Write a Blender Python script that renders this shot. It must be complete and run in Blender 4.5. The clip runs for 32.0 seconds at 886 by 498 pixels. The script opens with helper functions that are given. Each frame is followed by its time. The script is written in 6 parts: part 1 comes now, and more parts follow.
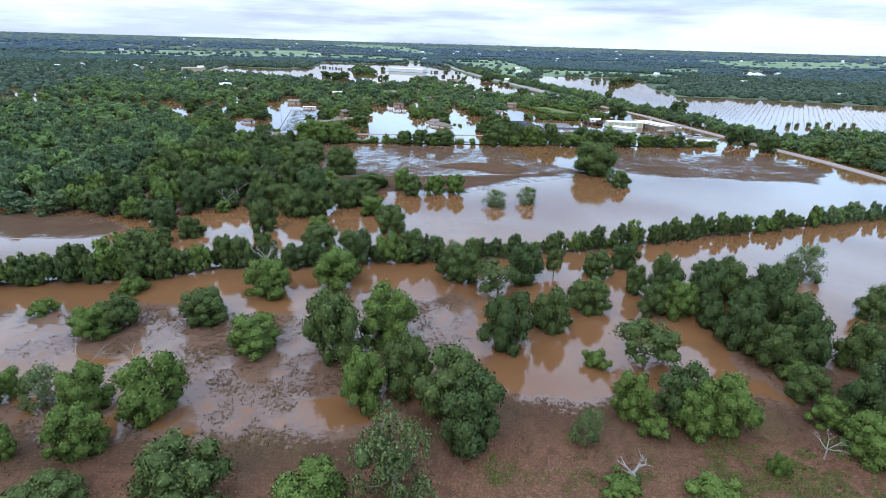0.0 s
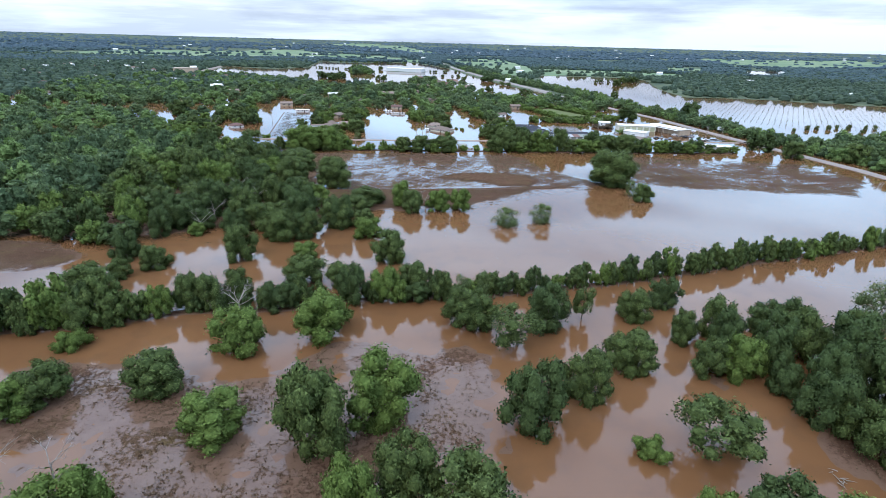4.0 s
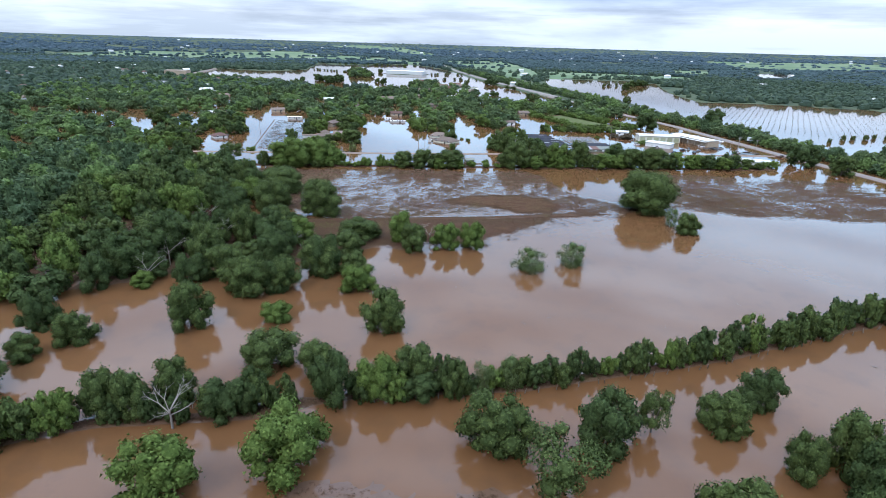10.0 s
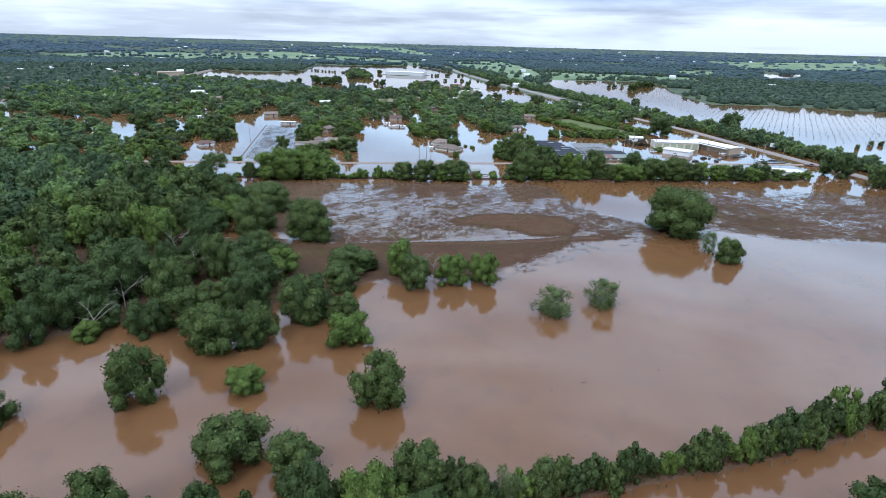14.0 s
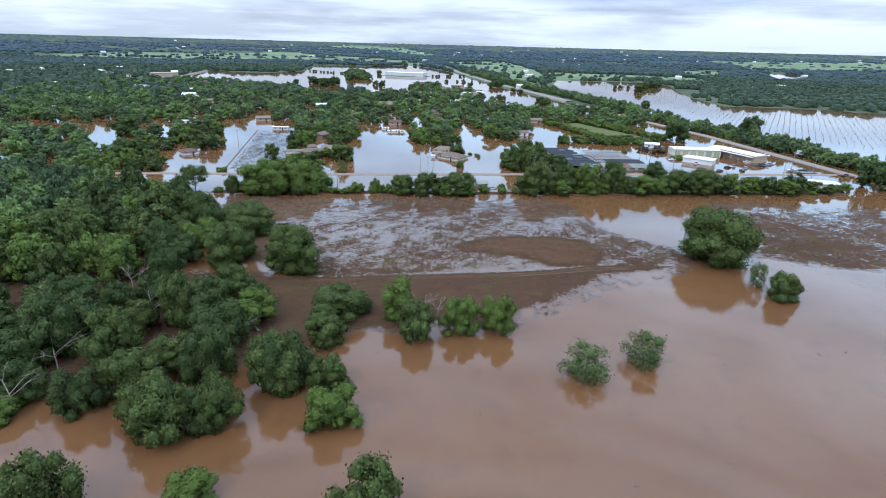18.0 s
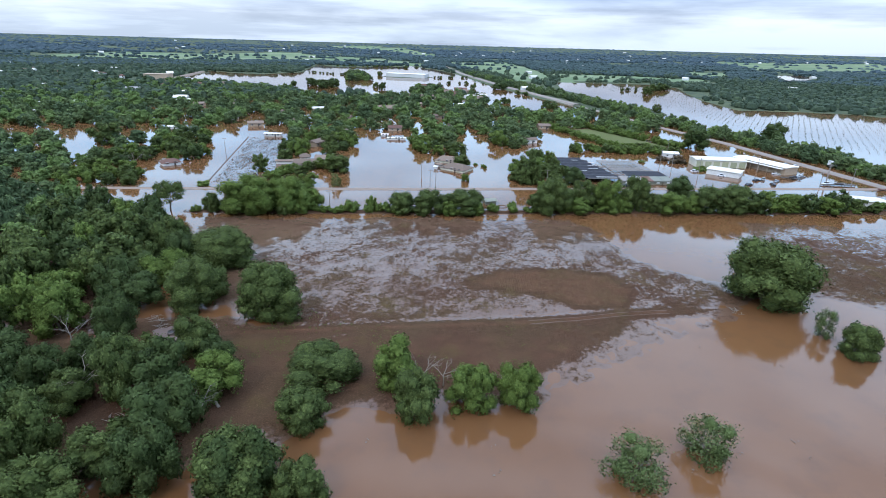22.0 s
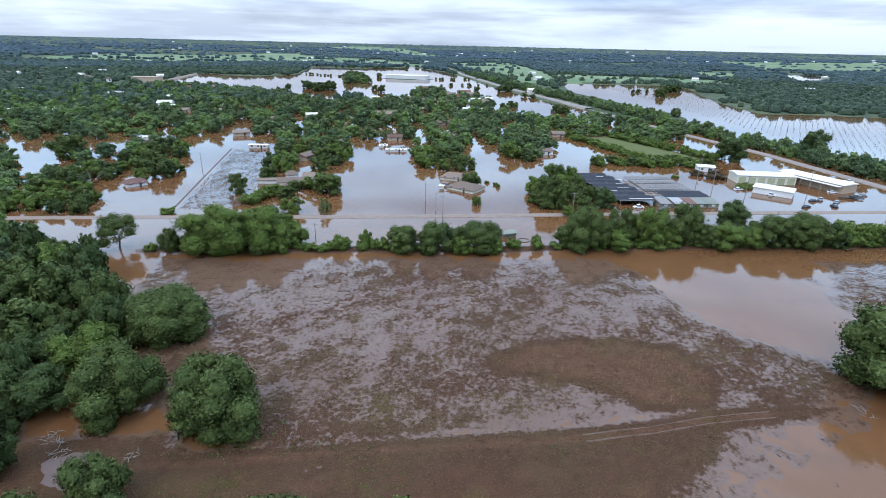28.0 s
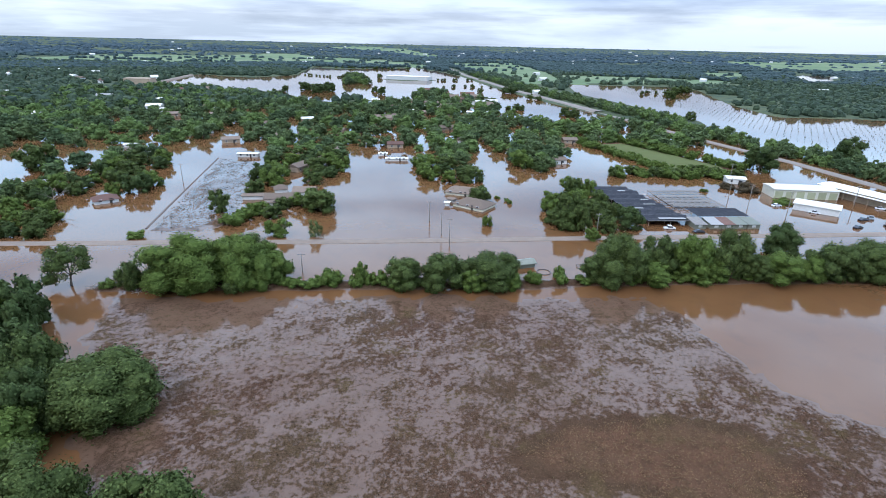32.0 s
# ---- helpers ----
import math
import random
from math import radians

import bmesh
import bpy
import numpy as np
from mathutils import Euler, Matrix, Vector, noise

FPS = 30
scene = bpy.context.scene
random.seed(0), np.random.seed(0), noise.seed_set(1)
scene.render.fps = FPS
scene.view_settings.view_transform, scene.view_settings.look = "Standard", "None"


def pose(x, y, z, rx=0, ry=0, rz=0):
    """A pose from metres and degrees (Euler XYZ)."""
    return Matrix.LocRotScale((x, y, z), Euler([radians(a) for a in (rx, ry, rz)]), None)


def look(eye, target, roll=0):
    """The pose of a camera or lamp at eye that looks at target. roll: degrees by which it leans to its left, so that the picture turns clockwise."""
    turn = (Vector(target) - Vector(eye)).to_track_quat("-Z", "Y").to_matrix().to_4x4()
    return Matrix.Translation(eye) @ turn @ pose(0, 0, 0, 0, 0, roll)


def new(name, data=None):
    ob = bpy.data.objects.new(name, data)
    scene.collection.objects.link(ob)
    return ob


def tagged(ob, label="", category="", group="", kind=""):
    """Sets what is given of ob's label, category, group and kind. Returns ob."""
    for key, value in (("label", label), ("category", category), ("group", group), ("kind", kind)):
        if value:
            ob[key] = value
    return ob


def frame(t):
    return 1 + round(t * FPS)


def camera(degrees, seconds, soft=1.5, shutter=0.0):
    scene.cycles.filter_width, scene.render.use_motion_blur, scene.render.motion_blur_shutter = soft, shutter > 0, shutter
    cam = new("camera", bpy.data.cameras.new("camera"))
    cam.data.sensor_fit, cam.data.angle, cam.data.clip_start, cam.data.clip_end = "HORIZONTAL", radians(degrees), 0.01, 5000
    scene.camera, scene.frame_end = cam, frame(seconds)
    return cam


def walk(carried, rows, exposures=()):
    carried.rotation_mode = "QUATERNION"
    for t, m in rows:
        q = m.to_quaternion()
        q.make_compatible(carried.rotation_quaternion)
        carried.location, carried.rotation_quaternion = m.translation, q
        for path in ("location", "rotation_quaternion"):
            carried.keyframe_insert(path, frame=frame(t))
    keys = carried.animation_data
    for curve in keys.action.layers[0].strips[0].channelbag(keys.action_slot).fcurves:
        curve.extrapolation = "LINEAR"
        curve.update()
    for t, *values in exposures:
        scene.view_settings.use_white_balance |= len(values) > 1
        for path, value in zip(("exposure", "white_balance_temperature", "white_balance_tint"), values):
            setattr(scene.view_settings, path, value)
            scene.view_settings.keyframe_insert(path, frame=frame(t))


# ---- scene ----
cam = camera(81.38, 32.0, soft=0.9)
PATH = [
    (0.0, look((-0.00, -0.00, 65.00), (0.01, 139.25, 9.23), 1.62)),
    (2.0, look((-1.29, 13.79, 64.99), (-0.96, 152.93, 8.95), 1.58)),
    (4.0, look((-2.34, 27.23, 64.93), (-1.95, 166.39, 8.95), 1.52)),
    (6.0, look((-3.18, 40.36, 64.85), (-2.95, 179.66, 9.21), 1.46)),
    (8.0, look((-4.15, 53.72, 65.02), (-3.92, 193.03, 9.42), 1.54)),
    (10.0, look((-5.31, 67.45, 65.05), (-4.99, 206.78, 9.47), 1.62)),
    (12.0, look((-6.58, 81.41, 64.94), (-6.15, 220.76, 9.41), 1.62)),
    (14.0, look((-7.42, 94.62, 65.12), (-7.09, 233.96, 9.58), 1.52)),
    (16.0, look((-8.23, 108.05, 65.23), (-7.99, 247.38, 9.66), 1.46)),
    (18.0, look((-9.06, 121.78, 65.28), (-8.87, 261.10, 9.69), 1.46)),
    (20.0, look((-9.79, 135.23, 65.63), (-9.70, 274.57, 10.07), 1.58)),
    (22.0, look((-10.49, 148.91, 65.90), (-10.62, 288.25, 10.36), 1.55)),
    (24.0, look((-11.30, 162.81, 66.01), (-11.70, 302.14, 10.46), 1.37)),
    (26.0, look((-12.67, 176.50, 66.00), (-13.02, 315.84, 10.48), 1.31)),
    (28.0, look((-14.08, 190.35, 65.97), (-14.43, 329.71, 10.47), 1.31)),
    (30.0, look((-15.39, 204.38, 65.96), (-15.84, 343.74, 10.45), 1.34)),
    (32.0, look((-16.40, 218.20, 66.05), (-17.05, 357.55, 10.56), 1.28)),
]
walk(cam, PATH, [(0.0, 0.13), (3.0, 0.10), (7.0, 0.03), (12.0, -0.06), (20.0, -0.09), (32.0, -0.09)])

# ---- light ----
SUN_EL, SUN_AZ = radians(48), radians(215)
world = bpy.data.worlds.new("world")
scene.world = world
world.use_nodes = True
wn, wl = world.node_tree.nodes, world.node_tree.links
wn.clear()
w_out, w_bg = wn.new("ShaderNodeOutputWorld"), wn.new("ShaderNodeBackground")
sky = wn.new("ShaderNodeTexSky")
sky.sky_type, sky.sun_disc = "NISHITA", False
sky.sun_elevation, sky.sun_rotation = SUN_EL, SUN_AZ
sky.air_density, sky.dust_density, sky.ozone_density = 1.0, 3.0, 1.0
w_co, w_map = wn.new("ShaderNodeTexCoord"), wn.new("ShaderNodeMapping")
w_map.inputs["Scale"].default_value = (1.5, 1.5, 8.0)
w_map.inputs["Location"].default_value = (3.1, 1.7, 0.4)
cloud = wn.new("ShaderNodeTexNoise")
cloud.inputs["Scale"].default_value, cloud.inputs["Detail"].default_value, cloud.inputs["Roughness"].default_value = 1.6, 7.0, 0.52
ramp = wn.new("ShaderNodeValToRGB")
ramp.color_ramp.elements[0].position, ramp.color_ramp.elements[0].color = 0.34, (7.1, 8.8, 11.8, 1)
ramp.color_ramp.elements[1].position, ramp.color_ramp.elements[1].color = 0.54, (13.2, 15.4, 18.8, 1)
w_mix, w_sep, w_up, w_gain = wn.new("ShaderNodeMix"), wn.new("ShaderNodeSeparateXYZ"), wn.new("ShaderNodeMath"), wn.new("ShaderNodeVectorMath")
w_mix.data_type = "RGBA"
w_mix.inputs[0].default_value = 0.85
w_up.operation, w_up.use_clamp = "MULTIPLY_ADD", False
w_up.inputs[1].default_value, w_up.inputs[2].default_value = 1.7, 0.78
w_gain.operation = "SCALE"
wl.new(w_co.outputs["Generated"], w_map.inputs["Vector"])
wl.new(w_co.outputs["Generated"], w_sep.inputs[0])
wl.new(w_sep.outputs["Z"], w_up.inputs[0])
wl.new(w_map.outputs[0], cloud.inputs["Vector"])
wl.new(cloud.outputs["Fac"], ramp.inputs[0])
wl.new(ramp.outputs[0], w_gain.inputs[0])
wl.new(w_up.outputs[0], w_gain.inputs["Scale"])
wl.new(sky.outputs[0], w_mix.inputs[6])
w_tint, w_mul = wn.new("ShaderNodeValToRGB"), wn.new("ShaderNodeVectorMath")
w_tint.color_ramp.elements[0].position, w_tint.color_ramp.elements[0].color = 0.02, (0.90, 0.92, 0.93, 1)
w_tint.color_ramp.elements[1].position, w_tint.color_ramp.elements[1].color = 0.62, (0.92, 1.01, 1.20, 1)
for at, tone in ((0.042, (0.95, 0.95, 0.95, 1)), (0.060, (0.86, 0.88, 0.92, 1)), (0.080, (0.76, 0.81, 0.90, 1)), (0.13, (0.87, 1.16, 1.38, 1)), (0.16, (0.88, 1.23, 1.48, 1)), (0.30, (0.89, 1.17, 1.40, 1)), (0.45, (1.02, 1.13, 1.29, 1))):
    w_tint.color_ramp.elements.new(at).color = tone
w_mul.operation = "MULTIPLY"
wl.new(w_sep.outputs["Z"], w_tint.inputs[0])
wl.new(w_gain.outputs[0], w_mul.inputs[0])
wl.new(w_tint.outputs[0], w_mul.inputs[1])
# long grey bars of cloud under the bright overcast
w_flat, bars, w_bars, w_veil = wn.new("ShaderNodeMapping"), wn.new("ShaderNodeTexNoise"), wn.new("ShaderNodeValToRGB"), wn.new("ShaderNodeVectorMath")
w_flat.inputs["Scale"].default_value, w_flat.inputs["Location"].default_value = (1.3, 1.3, 17.0), (0.6, 0.2, 2.3)
bars.inputs["Scale"].default_value, bars.inputs["Detail"].default_value, bars.inputs["Roughness"].default_value = 1.7, 8.0, 0.55
w_bars.color_ramp.elements[0].position, w_bars.color_ramp.elements[0].color = 0.38, (0.77, 0.78, 0.80, 1)
w_bars.color_ramp.elements[1].position, w_bars.color_ramp.elements[1].color = 0.52, (1.09, 1.08, 1.06, 1)
w_veil.operation = "MULTIPLY"
wl.new(w_co.outputs["Generated"], w_flat.inputs["Vector"])
wl.new(w_flat.outputs[0], bars.inputs["Vector"])
wl.new(bars.outputs["Fac"], w_bars.inputs[0])
wl.new(w_mul.outputs[0], w_veil.inputs[0])
wl.new(w_bars.outputs[0], w_veil.inputs[1])
wl.new(w_veil.outputs[0], w_mix.inputs[7])
wl.new(w_mix.outputs[2], w_bg.inputs["Color"])
w_bg.inputs["Strength"].default_value = 0.10
wl.new(w_bg.outputs[0], w_out.inputs["Surface"])

sun = new("sun", bpy.data.lights.new("sun", "SUN"))
sun.data.energy, sun.data.angle, sun.data.color = 1.4, radians(14), (1.0, 0.97, 0.92)
sun.matrix_world = pose(0, 0, 300, 90 - 48, 0, 180 - 215)

# ---- materials ----


def material(name, build):
    m = bpy.data.materials.new(name)
    m.use_nodes = True
    n, l = m.node_tree.nodes, m.node_tree.links
    build(n, l, n["Principled BSDF"])
    return m


def grain(n, l, scale, detail=5.0, rough=0.6, space="Object"):
    co, tex = n.new("ShaderNodeTexCoord"), n.new("ShaderNodeTexNoise")
    l.new(co.outputs[space], tex.inputs["Vector"])
    tex.inputs["Scale"].default_value, tex.inputs["Detail"].default_value, tex.inputs["Roughness"].default_value = scale, detail, rough
    return tex.outputs["Fac"]


def blend(n, l, fac, a, b, lo=0.35, hi=0.65):
    r = n.new("ShaderNodeValToRGB")
    r.color_ramp.elements[0].position, r.color_ramp.elements[1].position = lo, hi
    l.new(fac, r.inputs[0])
    m = n.new("ShaderNodeMix")
    m.data_type = "RGBA"
    l.new(r.outputs[0], m.inputs[0])
    for k, c in ((6, a), (7, b)):
        if isinstance(c, tuple):
            m.inputs[k].default_value = (*c, 1)
        else:
            l.new(c, m.inputs[k])
    return m.outputs[2]


def relief(n, l, p, fac, strength, distance):
    b = n.new("ShaderNodeBump")
    b.inputs["Strength"].default_value, b.inputs["Distance"].default_value = strength, distance
    l.new(fac, b.inputs["Height"])
    l.new(b.outputs[0], p.inputs["Normal"])


def painted(name, a, b, scale=1.5, rough=0.7, metal=0.0, bump=0.02):
    def build(n, l, p):
        coarse, fine = grain(n, l, scale), grain(n, l, scale * 9)
        c = blend(n, l, coarse, a, b)
        c = blend(n, l, n.new("ShaderNodeObjectInfo").outputs["Random"], c, tuple(v * 0.8 for v in b), 0.2, 1.4)
        l.new(blend(n, l, fine, c, tuple(v * 0.72 for v in a), 0.52, 0.8), p.inputs["Base Color"])
        p.inputs["Roughness"].default_value, p.inputs["Metallic"].default_value = rough, metal
        p.inputs["Specular IOR Level"].default_value = 0.08 if rough > 0.8 else 0.22 if rough > 0.4 else 0.5
        relief(n, l, p, fine, 0.5, bump)
    return material(name, build)


def leafy(name, dark, light, tip, dapple=1.6, gap_shade=0.70, mass=False):
    def build(n, l, p):
        info, geo = n.new("ShaderNodeObjectInfo"), n.new("ShaderNodeNewGeometry")
        if mass:
            c = blend(n, l, grain(n, l, 0.11, 1.0), dark, light, 0.36, 0.64)
        else:
            c = blend(n, l, info.outputs["Random"], dark, light, 0.0, 1.0)
        c = blend(n, l, grain(n, l, 0.45), c, tuple(0.5 * (u + v) for u, v in zip(dark, light)), 0.4, 0.7)
        c = blend(n, l, geo.outputs["Random Per Island"], c, tip, 0.4, 1.1)
        # shade of gaps between leaf clumps, put into the colour as dark noise
        c = blend(n, l, grain(n, l, dapple, 5, 0.75), tuple(v * gap_shade for v in dark), c, 0.36, 0.54)
        l.new(c, p.inputs["Base Color"])
        p.inputs["Roughness"].default_value = 0.62
        p.inputs["Specular IOR Level"].default_value = 0.05
        t, mix = n.new("ShaderNodeBsdfTranslucent"), n.new("ShaderNodeMixShader")
        l.new(c, t.inputs["Color"])
        mix.inputs[0].default_value = 0.28
        l.new(p.outputs[0], mix.inputs[1])
        l.new(t.outputs[0], mix.inputs[2])
        l.new(mix.outputs[0], n["Material Output"].inputs["Surface"])
    return material(name, build)


def mud_nodes(n, l, p):
    wide, mid, fine = grain(n, l, 0.035), grain(n, l, 0.4, 6, 0.65), grain(n, l, 3.0, 6, 0.7)
    geo, xyz = n.new("ShaderNodeNewGeometry"), n.new("ShaderNodeSeparateXYZ")
    l.new(geo.outputs["Position"], xyz.inputs[0])
    # soaked soil is darker than the soil that has begun to dry
    damp = blend(n, l, wide, (0.062, 0.032, 0.019), (0.064, 0.039, 0.021), 0.4, 0.6)
    dried = blend(n, l, wide, (0.132, 0.063, 0.035), (0.120, 0.064, 0.036), 0.4, 0.6)
    c = blend(n, l, xyz.outputs["Z"], damp, dried, 0.28, 0.58)
    c = blend(n, l, mid, c, (0.046, 0.025, 0.014), 0.50, 0.78)
    grass = blend(n, l, fine, (0.064, 0.043, 0.017), (0.086, 0.060, 0.025))
    c = blend(n, l, grain(n, l, 0.09, 6, 0.7), c, grass, 0.53, 0.72)
    c = blend(n, l, fine, c, (0.150, 0.084, 0.050), 0.52, 0.80)
    # trampled tussocks with dark cracks between them
    co, cell, crack = n.new("ShaderNodeTexCoord"), n.new("ShaderNodeTexVoronoi"), n.new("ShaderNodeValToRGB")
    cell.feature = "DISTANCE_TO_EDGE"
    cell.inputs["Scale"].default_value = 1.5
    warp, bend = n.new("ShaderNodeTexNoise"), n.new("ShaderNodeMix")
    warp.inputs["Scale"].default_value, warp.inputs["Detail"].default_value = 0.9, 4.0
    bend.data_type, bend.blend_type = "RGBA", "LINEAR_LIGHT"
    bend.inputs[0].default_value = 1.5
    l.new(co.outputs["Object"], warp.inputs["Vector"])
    l.new(co.outputs["Object"], bend.inputs[6])
    l.new(warp.outputs["Color"], bend.inputs[7])
    l.new(bend.outputs[2], cell.inputs["Vector"])
    l.new(cell.outputs["Distance"], crack.inputs[0])
    crack.color_ramp.elements[0].position, crack.color_ramp.elements[1].position = 0.0, 0.22
    crack.color_ramp.elements[0].color = (0.26, 0.26, 0.26, 1)
    seam = blend(n, l, crack.outputs[0], (0.050, 0.026, 0.016), c, 0.0, 0.9)
    c = blend(n, l, xyz.outputs["Z"], c, seam, 0.22, 0.60)
    # water stands in the hollows, the more the lower the ground lies
    lift, dry = n.new("ShaderNodeMath"), n.new("ShaderNodeMath")
    lift.operation, lift.inputs[1].default_value = "MULTIPLY", 1.5
    l.new(xyz.outputs["Z"], lift.inputs[0])
    small, wet = grain(n, l, 0.95, 8, 0.74), n.new("ShaderNodeValToRGB")
    l.new(lift.outputs[0], dry.inputs[0])
    l.new(small, dry.inputs[1])
    wet.color_ramp.elements[0].position, wet.color_ramp.elements[0].color = 0.575, (1, 1, 1, 1)
    wet.color_ramp.elements[1].position, wet.color_ramp.elements[1].color = 0.685, (0, 0, 0, 1)
    l.new(dry.outputs[0], wet.inputs[0])
    l.new(c, p.inputs["Base Color"])
    p.inputs["Roughness"].default_value = 0.9
    p.inputs["Specular IOR Level"].default_value = 0.03
    lumps = n.new("ShaderNodeMath")
    l.new(fine, lumps.inputs[0])
    l.new(crack.outputs[0], lumps.inputs[1])
    relief(n, l, p, lumps.outputs[0], 0.8, 0.16)
    pool, mix = n.new("ShaderNodeBsdfPrincipled"), n.new("ShaderNodeMixShader")
    l.new(blend(n, l, mid, (0.096, 0.055, 0.034), (0.108, 0.063, 0.040)), pool.inputs["Base Color"])
    pool.inputs["Roughness"].default_value, pool.inputs["IOR"].default_value = 0.07, 1.35
    l.new(wet.outputs[0], mix.inputs[0])
    l.new(p.outputs[0], mix.inputs[1])
    l.new(pool.outputs[0], mix.inputs[2])
    l.new(mix.outputs[0], n["Material Output"].inputs["Surface"])


def pasture_nodes(n, l, p):
    wide, fine = grain(n, l, 0.006, 4), grain(n, l, 0.15, 6)
    c = blend(n, l, wide, (0.110, 0.150, 0.078), (0.155, 0.185, 0.105), 0.42, 0.58)
    l.new(blend(n, l, fine, c, (0.085, 0.115, 0.048), 0.5, 0.8), p.inputs["Base Color"])
    p.inputs["Roughness"].default_value = 0.95
    p.inputs["Specular IOR Level"].default_value = 0.04


def scrub_nodes(n, l, p):
    wide, fine = grain(n, l, 0.008, 4), grain(n, l, 0.06, 6)
    c = blend(n, l, wide, (0.062, 0.074, 0.040), (0.084, 0.096, 0.052), 0.42, 0.58)
    l.new(blend(n, l, fine, c, (0.034, 0.052, 0.040), 0.45, 0.7), p.inputs["Base Color"])
    p.inputs["Roughness"].default_value = 0.95
    p.inputs["Specular IOR Level"].default_value = 0.04


def water_nodes(n, l, p):
    wide, mid = grain(n, l, 0.02, 4), grain(n, l, 0.12, 5)
    c = blend(n, l, wide, (0.110, 0.050, 0.0200), (0.127, 0.059, 0.0240))
    l.new(blend(n, l, mid, c, (0.098, 0.047, 0.021), 0.5, 0.75), p.inputs["Base Color"])
    p.inputs["Roughness"].default_value = 0.045
    p.inputs["IOR"].default_value = 1.38
    a, b = grain(n, l, 1.3, 3), grain(n, l, 0.22, 3)
    add = n.new("ShaderNodeMath")
    l.new(a, add.inputs[0])
    l.new(b, add.inputs[1])
    relief(n, l, p, add.outputs[0], 0.12, 0.05)


MUD, PASTURE, SCRUB, WATER = material("mud", mud_nodes), material("pasture", pasture_nodes), material("scrub", scrub_nodes), material("floodwater", water_nodes)
TONES = {
    "O": ("oak_leaves", (0.054, 0.075, 0.023), (0.083, 0.109, 0.031), (0.130, 0.165, 0.051)),
    "D": ("dark_leaves", (0.046, 0.066, 0.022), (0.063, 0.090, 0.029), (0.092, 0.126, 0.044)),
    "B": ("bright_leaves", (0.081, 0.117, 0.026), (0.107, 0.150, 0.034), (0.160, 0.209, 0.054)),
    "G": ("grey_leaves", (0.080, 0.110, 0.036), (0.110, 0.144, 0.047), (0.180, 0.218, 0.088)),
}
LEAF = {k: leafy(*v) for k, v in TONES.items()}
# joined trees: same tones, lightened and blued as distance haze in the colour
HAZED_MASS_LEAF = {k: leafy("hazed_mass_" + v[0], *[(1.16 * c[0], 1.20 * c[1], 1.60 * c[2]) for c in v[1:]], 0.9, 0.65, True) for k, v in TONES.items()}
LEAF["W"] = leafy("withered_leaves", (0.070, 0.052, 0.030), (0.095, 0.070, 0.040), (0.130, 0.100, 0.060))
LEAF["P"], LEAF["S"], HAZED_MASS_LEAF["P"], HAZED_MASS_LEAF["S"] = LEAF["O"], LEAF["B"], HAZED_MASS_LEAF["O"], HAZED_MASS_LEAF["B"]
# distance haze is put into these leaf colours, bluer with each step away
HAZED_WOODS_LEAF = leafy("hazed_woods_leaves", (0.043, 0.064, 0.042), (0.058, 0.084, 0.049), (0.082, 0.110, 0.060), 0.3)
HAZED_FAR_LEAF = leafy("hazed_far_woods_leaves", (0.042, 0.066, 0.066), (0.054, 0.081, 0.077), (0.064, 0.095, 0.085), 0.05)
HAZED_HORIZON_LEAF = leafy("hazed_horizon_woods_leaves", (0.048, 0.074, 0.086), (0.060, 0.088, 0.099), (0.070, 0.100, 0.108), 0.03, 0.8)
BARK = painted("bark", (0.10, 0.080, 0.062), (0.16, 0.135, 0.11), 2.0, 0.9)
DEADWOOD = painted("bleached_wood", (0.18, 0.152, 0.124), (0.24, 0.208, 0.170), 2.0, 0.9)
ASPHALT = painted("pale_road", (0.180, 0.138, 0.107), (0.215, 0.166, 0.130), 0.3, 0.85)
TUFT = leafy("silted_grass", (0.074, 0.044, 0.025), (0.096, 0.060, 0.034), (0.132, 0.092, 0.052), 1.6, 0.8)
RUT = painted("pale_rut_mud", (0.080, 0.048, 0.031), (0.112, 0.071, 0.048), 0.5, 0.8)
PALE_MUD = painted("pale_trodden_mud", (0.150, 0.105, 0.088), (0.110, 0.072, 0.056), 0.5, 0.6)
DROWNED = leafy("drowned_grass", (0.030, 0.032, 0.026), (0.045, 0.046, 0.036), (0.070, 0.066, 0.050), 1.6, 0.8)
STUBBLE = leafy("tan_stubble", (0.150, 0.088, 0.044), (0.190, 0.118, 0.060), (0.260, 0.175, 0.095), 1.6, 0.8)
ROADBED = painted("tan_roadbed", (0.185, 0.155, 0.128), (0.235, 0.200, 0.168), 0.3, 0.9)
GRAVEL = painted("gravel_shoulder", (0.10, 0.085, 0.075), (0.14, 0.115, 0.10), 0.4, 0.95)
WHITE = painted("white_siding", (0.60, 0.59, 0.56), (0.52, 0.51, 0.48), 0.8, 0.6)
CREAM = painted("cream_metal", (0.56, 0.53, 0.43), (0.48, 0.455, 0.36), 0.5, 0.5)
BRICK = painted("tan_brick", (0.36, 0.275, 0.195), (0.29, 0.22, 0.155), 1.2, 0.85)
ROOF_GREY = painted("brown_grey_shingles", (0.200, 0.150, 0.115), (0.160, 0.118, 0.090), 1.0, 0.9)
ROOF_RED = painted("red_brown_shingles", (0.17, 0.095, 0.072), (0.13, 0.075, 0.06), 1.0, 0.9)
ROOF_WHITE = painted("white_metal_roof", (0.64, 0.60, 0.52), (0.57, 0.53, 0.46), 0.3, 0.6)
MEADOW = painted("olive_grass_strip", (0.120, 0.125, 0.046), (0.092, 0.104, 0.036), 0.15, 0.95)
SHADE = painted("blue_black_shade_cloth", (0.016, 0.017, 0.020), (0.046, 0.047, 0.053), 0.6, 0.9)
